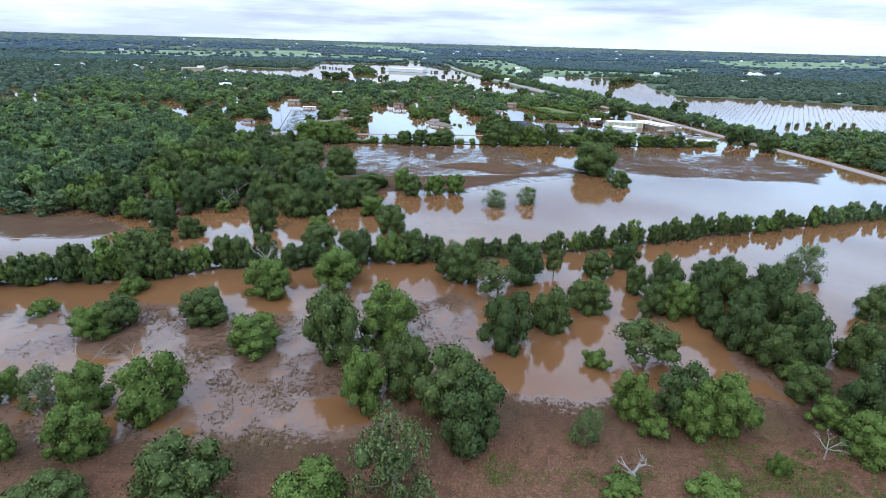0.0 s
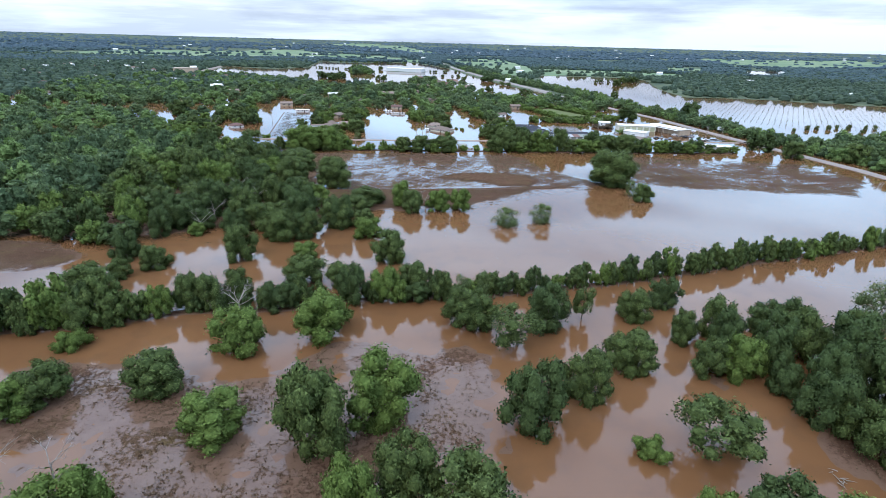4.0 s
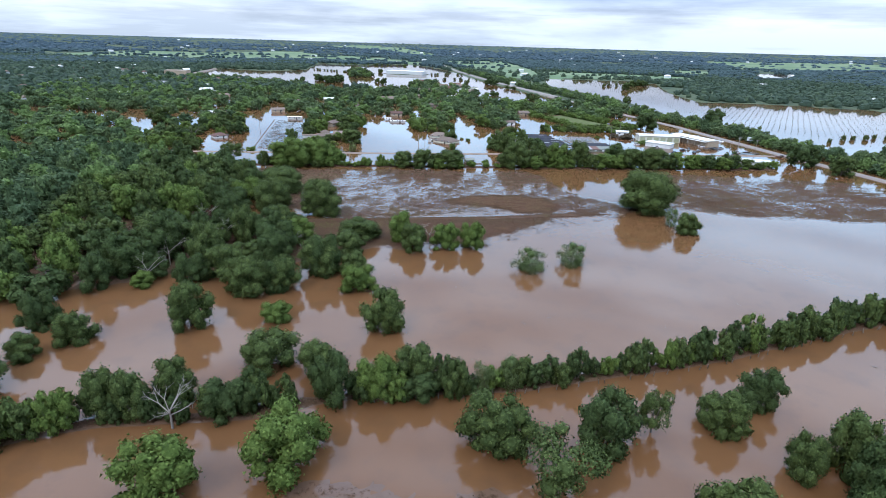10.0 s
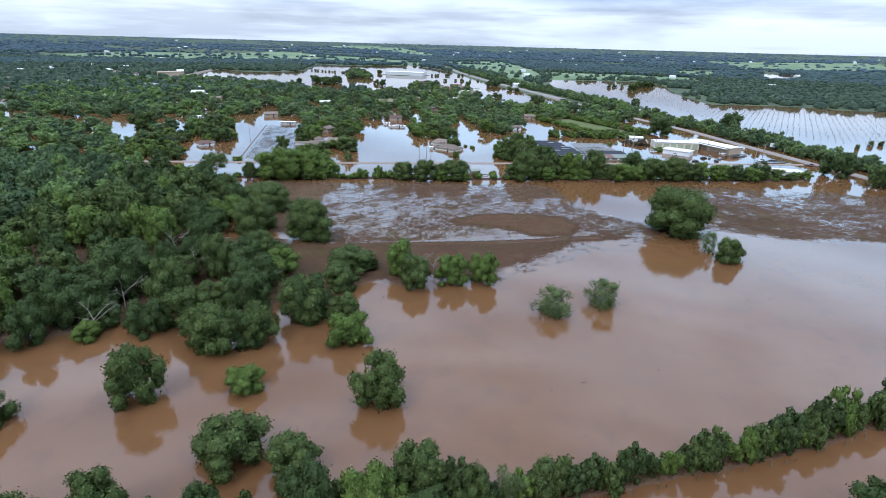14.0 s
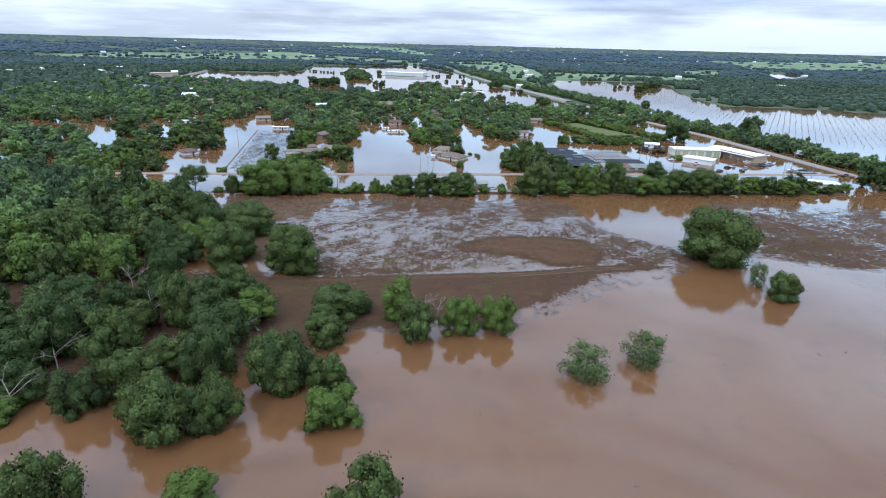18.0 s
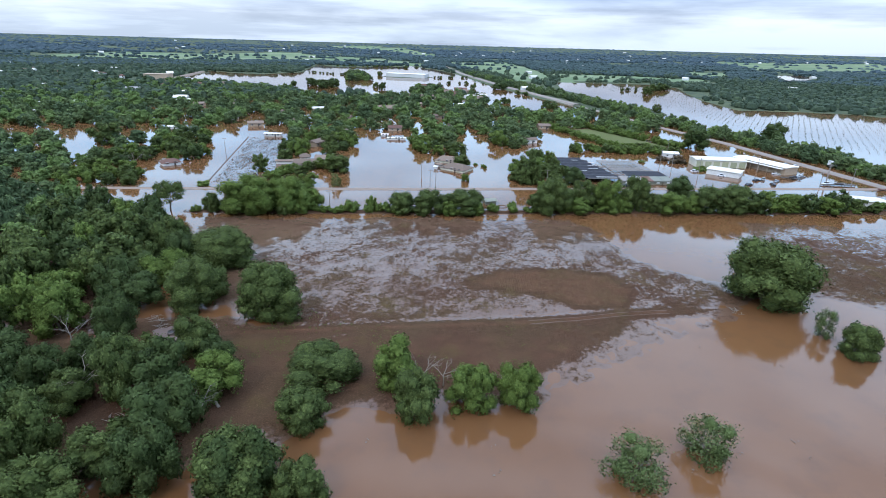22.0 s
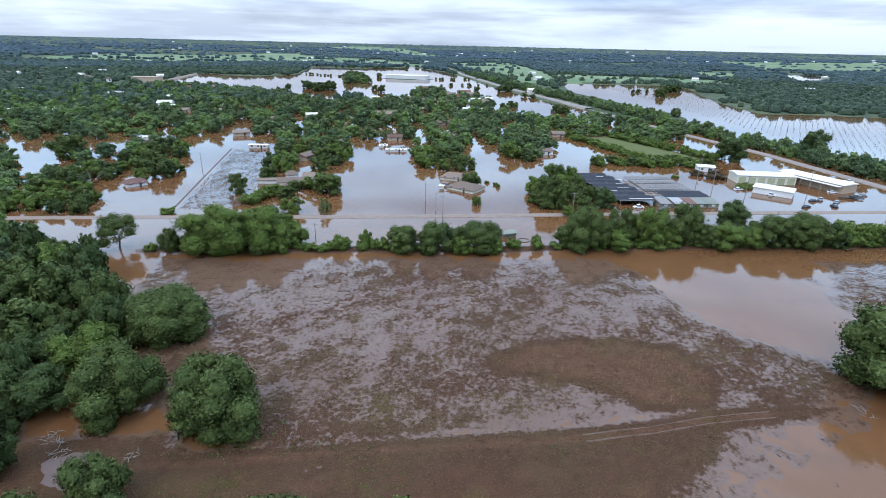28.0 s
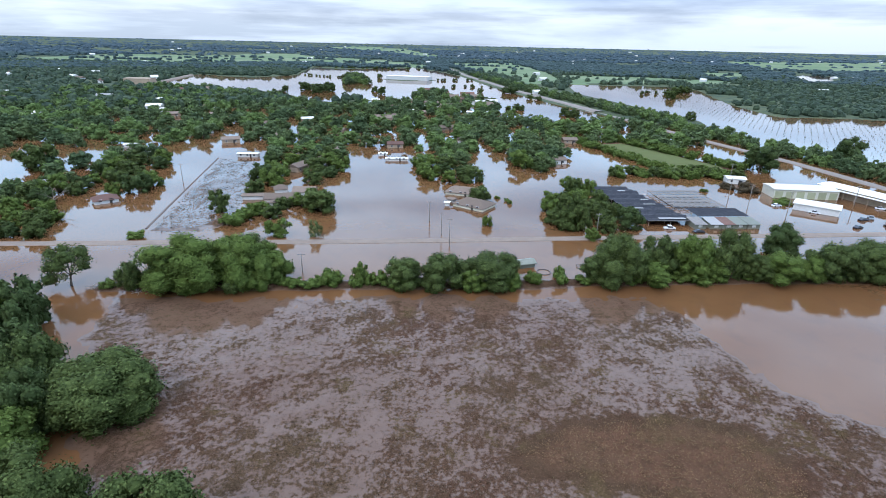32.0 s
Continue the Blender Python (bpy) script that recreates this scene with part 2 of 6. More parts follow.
LATH = painted("weathered_lath", (0.165, 0.148, 0.132), (0.225, 0.205, 0.182), 0.9, 0.9)
TIN = painted("dull_tin", (0.34, 0.325, 0.295), (0.26, 0.245, 0.225), 0.7, 0.6)
GREEN_TIN = painted("grey_green_panel", (0.200, 0.200, 0.155), (0.155, 0.160, 0.120), 0.7, 0.6)
DARK = painted("dark_opening", (0.03, 0.03, 0.03), (0.05, 0.045, 0.04), 1.0, 0.7)
GRASS = leafy("green_grass", (0.060, 0.080, 0.016), (0.085, 0.110, 0.024), (0.130, 0.155, 0.040), 1.6, 0.8)
OLIVE = painted("yellow_green_door", (0.38, 0.38, 0.24), (0.32, 0.325, 0.20), 0.8, 0.5)
RUBBER = painted("tyre_rubber", (0.02, 0.02, 0.02), (0.035, 0.035, 0.035), 3.0, 0.9)
PAINT = {c: painted(c + "_car_paint", a, tuple(v * 0.85 for v in a), 0.8, 0.25) for c, a in
         (("white", (0.75, 0.75, 0.75)), ("black", (0.02, 0.02, 0.025)), ("grey", (0.22, 0.23, 0.24)))}


def glass_nodes(n, l, p):
    l.new(blend(n, l, grain(n, l, 0.7), (0.03, 0.035, 0.04), (0.05, 0.055, 0.06)), p.inputs["Base Color"])
    p.inputs["Roughness"].default_value = 0.06


GLASS = material("dark_window_glass", glass_nodes)

# ---- helpers of this scene ----


def mesh_of(name, verts, faces, mats, smooth=False, turned=None):
    me = bpy.data.meshes.new(name)
    me.from_pydata([tuple(map(float, v)) for v in verts], [], [tuple(map(int, f)) for f in faces])
    for m in mats if isinstance(mats, (list, tuple)) else [mats]:
        me.materials.append(m)
    if smooth:
        me.shade_smooth()
    if turned is not None:
        me.shade_smooth()
        me.normals_split_custom_set_from_vertices([tuple(map(float, v)) for v in turned])
    return me


def part(name, bm, mat, parent, label=""):
    """Links a bmesh or a mesh as one mesh object under a thing or a part."""
    if isinstance(bm, bmesh.types.BMesh):
        me = bpy.data.meshes.new(name)
        bm.to_mesh(me)
        bm.free()
        me.materials.append(mat)
    else:
        me = bm
    ob = new(name, me)
    ob.parent = parent
    return tagged(ob, label)


def boxes(*items, bevel=0.0):
    """One bmesh of boxes, each (x0, y0, z0, x1, y1, z1)."""
    bm = bmesh.new()
    for x0, y0, z0, x1, y1, z1 in items:
        v = [bm.verts.new((x, y, z)) for z in (z0, z1) for x, y in ((x0, y0), (x1, y0), (x1, y1), (x0, y1))]
        for f in ((3, 2, 1, 0), (4, 5, 6, 7), (0, 1, 5, 4), (1, 2, 6, 5), (2, 3, 7, 6), (3, 0, 4, 7)):
            bm.faces.new([v[i] for i in f])
    if bevel:
        bmesh.ops.bevel(bm, geom=bm.edges[:], offset=bevel, segments=1, affect="EDGES")
    return bm


def prism(profile, x0, x1, axis="x"):
    """A profile in the plane (a, z), drawn out along an axis."""
    bm = bmesh.new()
    mk = (lambda a, z, s: (s, a, z)) if axis == "x" else (lambda a, z, s: (a, s, z))
    p = [bm.verts.new(mk(a, z, x0)) for a, z in profile]
    q = [bm.verts.new(mk(a, z, x1)) for a, z in profile]
    n = len(profile)
    bm.faces.new(p)
    bm.faces.new(q[::-1])
    for i in range(n):
        bm.faces.new((p[i], q[i], q[(i + 1) % n], p[(i + 1) % n]))
    bmesh.ops.recalc_face_normals(bm, faces=bm.faces)
    return bm


def empty(name, m, label, category, group=""):
    ob = new(name)
    ob.matrix_basis = m
    ob.empty_display_size = 0.3
    return tagged(ob, label, category, group)


def hash2(ix, iy, seed):
    with np.errstate(over="ignore"):
        v = (ix.astype(np.int64) * 374761393 + iy.astype(np.int64) * 668265263 + seed * 974711) & 0x7FFFFFFF
        v = ((v ^ (v >> 13)) * 1274126177) & 0x7FFFFFFF
    return ((v ^ (v >> 16)) & 0xFFFF) / 65535.0


def vnoise(x, y, scale, seed=0):
    """Smooth value noise, 0 to 1, with features of that many metres."""
    x, y = np.asarray(x, float) / scale, np.asarray(y, float) / scale
    ix, iy = np.floor(x), np.floor(y)
    u, v = x - ix, y - iy
    u, v = u * u * (3 - 2 * u), v * v * (3 - 2 * v)
    a, b = hash2(ix, iy, seed), hash2(ix + 1, iy, seed)
    c, d = hash2(ix, iy + 1, seed), hash2(ix + 1, iy + 1, seed)
    return (a * (1 - u) + b * u) * (1 - v) + (c * (1 - u) + d * u) * v


def fbm(x, y, scale, seed=0, octaves=4):
    s, w = 0.0, 0.0
    for k in range(octaves):
        s = s + vnoise(x, y, scale / 2.03 ** k, seed + 17 * k) * 0.55 ** k
        w += 0.55 ** k
    return s / w


def inside(poly, x, y):
    x, y = np.asarray(x, float), np.asarray(y, float)
    r = np.zeros(x.shape, bool)
    for (x0, y0), (x1, y1) in zip(poly, poly[1:] + poly[:1]):
        if y0 != y1:
            r ^= ((y0 > y) != (y1 > y)) & (x < (x1 - x0) * (y - y0) / (y1 - y0) + x0)
    return r


def away(line, x, y):
    """Distance from an open line."""
    x, y = np.asarray(x, float), np.asarray(y, float)
    best = np.full(x.shape, 1e9)
    for (x0, y0), (x1, y1) in zip(line, line[1:]):
        dx, dy = x1 - x0, y1 - y0
        s = np.clip(((x - x0) * dx + (y - y0) * dy) / (dx * dx + dy * dy), 0, 1)
        best = np.minimum(best, np.hypot(x - x0 - s * dx, y - y0 - s * dy))
    return best


def region(poly, x, y, soft):
    """1 inside the polygon, 0 outside, with a soft edge."""
    d = away(poly + poly[:1], x, y) * np.where(inside(poly, x, y), 1, -1)
    return np.clip(0.5 + d / (2 * soft), 0, 1)


def step(a, b, v):
    s = np.clip((v - a) / (b - a), 0, 1)
    return s * s * (3 - 2 * s)


# ---- the plan ----
LEVEE = [(-240, 112), (-160, 118), (-121, 127), (-87, 134), (-66, 142), (-44, 144), (-23, 151), (13, 156), (52, 166), (112, 188), (191, 214), (330, 262)]
FOREST = [(-108, 186), (-98, 191), (-89, 200), (-70, 203), (-55, 211), (-54, 238), (-68, 256), (-84, 262), (-92, 275), (-88, 290), (-97, 306),
          (-109, 321), (-121, 332), (-140, 341), (-170, 356), (-300, 362), (-470, 330), (-470, 190), (-170, 188)]
SPIT = [(-95, 262), (-75, 268), (-44, 262), (-12, 266), (8, 268), (25, 271), (37, 274), (54, 277), (70, 279), (52, 266), (35, 254.5), (25, 246.5), (17, 240), (12, 233), (-4, 229), (-25, 227), (-34, 220), (-44, 214),
        (-62, 209), (-80, 212), (-95, 240)]
POND = [(47, 346), (86, 356), (103, 349), (97, 319), (80, 292), (73, 296), (63, 304), (55, 319)]
MOUND = [(-3, 288), (8, 296), (29, 299), (41, 294), (45, 285), (39, 275), (27, 274.5), (13, 281)]
BAR = [(30, 301), (44, 317), (58, 312), (68, 298), (77, 284), (74, 279), (62, 276.5), (50, 277), (43, 281), (44, 290)]
TRACK = [(-72, 254), (-44, 257.6), (-31, 259.4), (-12, 261.6), (8, 263.8), (25, 266.9), (37, 270.2), (54, 272.8), (72, 276)]
SHOULDER = [(-46, 262), (-22, 265), (-2, 266.5), (18, 269.2), (32, 272), (50, 274.5), (70, 277.5)]
FIELD = [(-116, 350), (-108, 322), (-90, 300), (-74, 264), (-40, 256), (60, 268), (92, 280), (130, 268), (200, 264), (232, 300), (225, 352), (130, 361), (20, 357)]
HEDGE = [(-112, 349), (-63, 352.5), (8, 357), (30, 360), (74, 364), (123, 367), (190, 373)]
VILLAGE_ROAD = [(-420, 350), (-300, 364), (-168, 379), (-111, 384), (-62, 388), (-17, 392.5), (34, 398), (71, 402), (157, 411), (228, 417)]
HIGHWAY = [(262, 150), (251, 260), (244, 330), (236, 370), (225, 420), (214, 484), (204, 548), (182, 629), (147, 795), (82, 1071), (21, 1434), (-20, 1800)]
FAR_LAKE = [(-441, 975), (-473, 1005), (-522, 1279), (-451, 1268), (-381, 1258), (-332, 1296), (-355, 1441), (-395, 1732), (-345, 1685), (-250, 1668), (-116, 1806), (-38, 1600),
            (10, 1431), (70, 1071), (135, 795), (150, 730), (84, 700), (58, 730), (48, 790), (33, 885), (-15, 912), (-54, 865), (-83, 838), (-131, 882), (-154, 840), (-190, 835), (-260, 900), (-331, 940), (-394, 975)]
FRINGE = [(10, 244), (22, 254), (40, 268), (60, 277), (80, 280), (76, 270), (58, 261), (40, 249), (24, 238), (12, 233)]
SHALLOWS = [(-125, 78), (-87, 70), (-49, 65), (-24, 63), (8, 72), (18, 88), (16, 112), (10, 126), (-8, 133), (-28, 136), (-42, 121), (-60, 125), (-90, 119), (-125, 121)]
EAST_LAKE = [(200, 1235), (366, 1252), (424, 1164), (390, 1050), (352, 902), (345, 800), (421, 800), (600, 720), (950, 650), (950, 300), (520, 330), (330, 470),
             (270, 560), (245, 633), (224, 765), (200, 898), (172, 1032)]
FAR_POND = [(755, 1385), (850, 1425), (1080, 1740), (1060, 1890), (960, 1800)]
MEADOWS = [
    [(-1280, 1700), (-720, 1640), (-480, 1900), (-100, 1790), (-60, 1900), (-260, 2300), (-560, 2560), (-800, 2780), (-1000, 2350), (-1320, 2300)],
    [(-820, 3650), (-430, 3450), (-120, 2700), (-40, 2900), (-300, 3750), (-620, 4100)],
    [(-30, 2200), (230, 2330), (240, 1585), (200, 1235), (130, 1215), (78, 1520), (12, 1808)],
    [(215, 1226), (253, 1560), (330, 1530), (545, 1490), (610, 1410), (513, 1325)],
    [(737, 1870), (870, 1900), (680, 1480), (600, 1520)],
    [(1150, 2230), (1250, 2800), (2250, 2900), (1850, 2230)],
]
TOWN = [(-470, 372), (-165, 372), (30, 352), (235, 300), (238, 420), (200, 560), (155, 745), (120, 850), (30, 880), (-60, 890), (-200, 800), (-330, 700), (-470, 640)]
STRIP = [(90, 594), (112, 608), (154, 524), (122, 506)]


def ground_height(x, y):
    """Height of the ground over the flood level."""
    x, y = np.asarray(x, float), np.asarray(y, float)
    n8, n3, n1 = fbm(x, y, 9, 3) - 0.5, fbm(x, y, 3.6, 7, 3) - 0.5, vnoise(x, y, 1.7, 11) - 0.5
    z = -0.62 + 0.25 * n8
    # the near bank, dry towards its foot
    front = 86 + 5 * (fbm(x, y, 30, 5) - 0.5) - 7 * step(10, -40, x)
    bank = np.clip((front - y) / 26, -1, 1)
    near = 0.02 + 0.80 * bank - 0.22 * step(10, -14, x) * step(36, 70, y) + 0.22 * n8 + 0.2 * n3 + 0.1 * n1
    z = np.where(y < 150, np.maximum(z, near + np.where(y > front, -0.02 * (y - front), 0)), z)
    shallow = np.exp(-(((x + 74) / 44) ** 2 + ((y - 106) / 21) ** 2)) + np.exp(-(((x - 2) / 15) ** 2 + ((y - 114) / 22) ** 2)) \
        + np.exp(-(((x + 26) / 26) ** 2 + ((y - 92) / 14) ** 2)) + 0.7 * np.exp(-(((x - 57) / 9) ** 2 + ((y - 116) / 12) ** 2))
    z = np.maximum(z, -0.62 + 0.672 * np.clip(shallow * 1.3, 0, 1) + 0.26 * n8 + 0.14 * n3 + 0.06 * n1)
    z = np.maximum(z, -0.62 + 0.62 * region(SHALLOWS, x + 10 * n8, y + 8 * n8, 7) + 0.20 * (fbm(x, y, 24, 13, 3) - 0.5) + 0.16 * n8 + 0.16 * n3 + 0.08 * n1)
    east = np.exp(-(((x - 80) / 22) ** 2 + ((y - 100) / 30) ** 2))
    z = np.maximum(z, -0.5 + 0.7 * east + 0.3 * n8)
    # the tree-grown dyke, the spit, the woods
    z = np.maximum(z, 0.28 - 0.16 * away(LEVEE, x, y) + 0.3 * n8)
    west = region([(-400, 150), (-122, 158), (-112, 168), (-112, 180), (-128, 188), (-160, 190), (-400, 192)], x, y, 5)
    z = np.maximum(z, -0.6 + 0.78 * west + 0.4 * n8 + 0.1 * n3)
    z = np.maximum(z, -0.62 + 0.92 * region(SPIT, x, y + 8 * n8, 9) + 0.20 * n8 + 0.17 * n3 + 0.07 * n1)
    z = np.maximum(z, -0.5 + 0.62 * region(FOREST, x, y, 6) + 0.45 * n8)
    # the drowned meadow
    field = -0.62 + 0.702 * region(FIELD, x + 14 * (fbm(x, y, 22, 71, 3) - 0.5), y + 10 * n8, 9) + 0.07 * n8 + 0.12 * n3 + 0.10 * n1
    field += 0.07 * region([(95, 312), (108, 284), (150, 270), (205, 264), (235, 300), (190, 332), (130, 330)], x, y, 10)
    field += 0.10 * (fbm(x, y, 30, 77, 3) - 0.5) - 0.05 * step(336, 348, y)
    rough_x, rough_y = x + 9 * (fbm(x, y, 8, 75, 3) - 0.5), y + 5 * n8 + 3 * n3
    field += 0.40 * region(MOUND, rough_x, rough_y, 3.0) + 0.05 * region(BAR, rough_x, rough_y, 3.0)
    field -= 0.40 * region(POND, x + 16 * (fbm(x, y, 14, 73, 3) - 0.5), y + 6 * n8, 6)
    field += 0.07 * np.exp(-(away(SHOULDER, x, y) / 2.6) ** 2)
    z = np.maximum(z, field)
    z = np.maximum(z, -0.62 + 0.64 * region(FRINGE, x + 5 * n8, y + 5 * n8, 4) + 0.20 * n3 + 0.18 * n1)
    z = np.maximum(z, 0.46 - 0.13 * away(TRACK, x, y) + 0.12 * n3 - 0.4 * step(45, 72, x))
    z = np.maximum(z, 0.42 - 0.13 * away(HEDGE, x, y) + 0.3 * n8)
    # the village: rough flooded lots
    lot = region([(-152, 522), (-126, 392), (-108, 392), (-97, 402), (-106, 440), (-126, 516)], x, y, 2)
    z = np.maximum(z, -0.62 + 0.655 * lot + 0.08 * n8 + 0.12 * n3 + 0.10 * n1)
    z = np.maximum(z, -0.5 + 0.65 * np.exp(-(((x - 134) / 9) ** 2 + ((y - 476) / 10) ** 2)) + 0.2 * n8)
    z = np.maximum(z, -0.6 + 1.5 * region(STRIP, x, y, 8))
    z = np.maximum(z, 0.1 - 0.08 * away(HIGHWAY, x, y) + 0.2 * n8)
    # dry country beyond
    dry = step(0, 40, y - 700) * (1 - region(FAR_LAKE, x, y, 14)) * (1 - region(EAST_LAKE, x, y, 14)) * (1 - region(TOWN, x, y, 14)) * (1 - region(FAR_POND, x, y, 14))
    z = np.maximum(z, -0.62 + 1.9 * dry)
    z = np.maximum(z, -0.6 + 1.3 * np.exp(-(((x + 94) / 62) ** 2 + ((y - 1262) / 30) ** 2)))
    far = np.hypot(x, y - 100)
    z = z + 53 * step(1900, 5200, far) ** 1.15
    return z


def lines(lo, a, b, hi, fine, growth):
    mid = np.arange(a, b, fine)
    up, s, v = [], fine, mid[-1]
    while v < hi:
        s *= growth
        v += s
        up.append(min(v, hi))
    down, s, v = [], fine, mid[0]
    while v > lo:
        s *= growth
        v -= s
        down.append(max(v, lo))
    return np.array(down[::-1] + list(mid) + up)


def sheet(name, xs, ys, height, mats, pick=None):
    gx, gy = np.meshgrid(xs, ys)
    gz = height(gx, gy)
    nx, ny = len(xs), len(ys)
    me = bpy.data.meshes.new(name)
    me.vertices.add(nx * ny)
    me.vertices.foreach_set("co", np.stack([gx, gy, gz], -1).astype(np.float32).ravel())
    i = (np.arange(ny - 1)[:, None] * nx + np.arange(nx - 1)[None, :]).ravel()
    quads = np.stack([i, i + 1, i + nx + 1, i + nx], 1)
    me.loops.add(quads.size)
    me.loops.foreach_set("vertex_index", quads.ravel().astype(np.int32))
    me.polygons.add(len(quads))
    me.polygons.foreach_set("loop_start", np.arange(0, quads.size, 4, dtype=np.int32))
    for m in mats:
        me.materials.append(m)
    if pick is not None:
        cx, cy = gx.ravel()[quads].mean(1), gy.ravel()[quads].mean(1)
        me.polygons.foreach_set("material_index", pick(cx, cy).astype(np.int32))
    me.update(calc_edges=True)
    me.validate()
    me.shade_smooth()
    return new(name, me)




def cover(x, y):
    """Which ground lies there: mud, pasture, the grass strip or scrub under far woods."""
    kind = np.where(y > 690, 3, 0)
    for poly in MEADOWS:
        kind = np.where(inside(poly, x, y), 1, kind)
    return np.where(inside(STRIP, x, y), 2, kind)


ground = sheet("ground", lines(-4900, -130, 150, 4900, 1.35, 1.08), lines(-1500, 38, 356, 4950, 1.3, 1.065), ground_height, [MUD, PASTURE, MEADOW, SCRUB], cover)
tagged(ground, "brown silted meadow and mud with sparse grass", "ground", kind="structure")
water = new("water", mesh_of("water", [(-4900, -1500, 0), (4900, -1500, 0), (4900, 2600, 0), (-4900, 2600, 0)], [(0, 1, 2, 3)], WATER))
tagged(water, "still brown floodwater mirroring a cloudy sky", "floodwater", kind="structure")


def ribbon(name, line, half, top, skirt, mat, label, category):
    """A slab that follows a line, with sloping sides."""
    bm = bmesh.new()
    pts, rows = [], []
    for (x0, y0), (x1, y1) in zip(line, line[1:]):
        k = max(1, int(math.hypot(x1 - x0, y1 - y0) / 8))
        pts += [(x0 + (x1 - x0) * i / k, y0 + (y1 - y0) * i / k) for i in range(k)]
    pts.append(line[-1])
    for i, (x, y) in enumerate(pts):
        a, b = pts[max(i - 1, 0)], pts[min(i + 1, len(pts) - 1)]
        t = Vector((b[0] - a[0], b[1] - a[1], 0)).normalized()
        s = Vector((-t.y, t.x, 0))
        w = half * (1 + 0.10 * (vnoise(x, y, 9, 31) - 0.5))
        z = top + 0.10 * float(vnoise(x, y, 25, 37) - 0.5)
        rows.append([bm.verts.new(Vector((x, y, 0)) + s * o + Vector((0, 0, h))) for o, h in
                     ((-w - skirt, -0.9), (-w, z), (0, z + 0.06), (w, z), (w + skirt, -0.9))])
    for p, q in zip(rows, rows[1:]):
        for i in range(4):
            bm.faces.new((p[i], q[i], q[i + 1], p[i + 1]))
    bmesh.ops.recalc_face_normals(bm, faces=bm.faces)
    me = bpy.data.meshes.new(name)
    bm.to_mesh(me)
    bm.free()
    me.materials.append(mat)
    return tagged(new(name, me), label, category, kind="structure")


ribbon("road", VILLAGE_ROAD, 2.0, 0.12, 1.0, ASPHALT, "narrow pale asphalt road just above the floodwater", "road")
ribbon("causeway", [(-455, 972), (-474, 1062), (-510, 1250)], 3.2, 1.6, 3.0, ASPHALT, "pale causeway along the far lake", "road")
ribbon("highway", HIGHWAY[8:], 4.0, 1.75, 4.5, ROADBED, "pale far highway running to the horizon", "road")
ribbon("highway", HIGHWAY[:9], 2.5, 0.55, 2.4, ROADBED, "pale highway on a low embankment along flooded fields", "road")


def rut(line, side, half):
    """A worn wheel rut of pale mud lying on the ground."""
    pts = []
    for (x0, y0), (x1, y1) in zip(line, line[1:]):
        k = int(math.hypot(x1 - x0, y1 - y0) / 1.5)
        pts += [(x0 + (x1 - x0) * i / k, y0 + (y1 - y0) * i / k) for i in range(k)]
    pts = np.array(pts)
    way = np.gradient(pts, axis=0)
    out = np.column_stack([-way[:, 1], way[:, 0]]) / np.linalg.norm(way, axis=1)[:, None]
    wob = side + 0.5 * (vnoise(pts[:, 0], pts[:, 1], 11, 41) - 0.5)
    verts, faces = [], []
    for j, o in enumerate((-half, 0, half)):
        q = pts + out * (wob + o * (0.7 + 0.6 * vnoise(pts[:, 0], pts[:, 1], 4, 43)))[:, None]
        z = np.maximum(ground_height(q[:, 0], q[:, 1]), -0.02) + (0.03 if j == 1 else 0.0)
        verts.append(np.column_stack([q, z]))
    n = len(pts)
    faces = [(j * n + i, j * n + i + 1, (j + 1) * n + i + 1, (j + 1) * n + i) for j in (0, 1) for i in range(n - 1)]
    return tagged(new("wheel_rut", mesh_of("wheel_rut", np.concatenate(verts), faces, RUT, True)), "pale trodden wheel rut along the muddy ridge", "track", kind="structure")


for side in (-0.85, 0.85):
    rut([(12, 264.6), (25, 266.9), (37, 270.2), (52, 272.6)], side, 0.16)

# ---- trees ----
RNG = np.random.default_rng(12)


def kites(pos, nrm, size, rng):
    """Leaf clumps: one bent four-cornered blade at each place."""
    n = len(pos)
    nrm = nrm + rng.normal(0, 0.55, (n, 3))
    nrm /= np.linalg.norm(nrm, axis=1)[:, None] + 1e-9
    a = np.cross(nrm, rng.normal(0, 1, (n, 3)))
    a /= np.linalg.norm(a, axis=1)[:, None] + 1e-9
    b = np.cross(nrm, a)
    s = (size * rng.uniform(0.6, 1.35, n))[:, None]
    v = np.stack([pos - a * s * 0.62, pos - b * s * 0.42 + nrm * s * 0.12, pos + a * s * 0.62, pos + b * s * 0.42 + nrm * s * 0.12], 1)
    return v.reshape(-1, 3), np.arange(4 * n).reshape(n, 4)


def blades(pos, nrm, size, rng):
    """Leaf sprays: one three-cornered blade at each place, lying along the surface of its bough."""
    n = len(pos)
    nrm = nrm + rng.normal(0, 0.62, (n, 3))
    nrm /= np.linalg.norm(nrm, axis=1)[:, None] + 1e-9
    a = np.cross(nrm, rng.normal(0, 1, (n, 3)))
    a /= np.linalg.norm(a, axis=1)[:, None] + 1e-9
    b = np.cross(nrm, a)
    s = (size * rng.uniform(0.6, 1.4, n))[:, None]
    v = np.stack([pos - a * s * 0.6 - b * s * 0.38, pos + a * s * 0.6 - b * s * 0.38, pos + b * s * 0.78], 1)
    return v.reshape(-1, 3), np.arange(3 * n).reshape(n, 3)


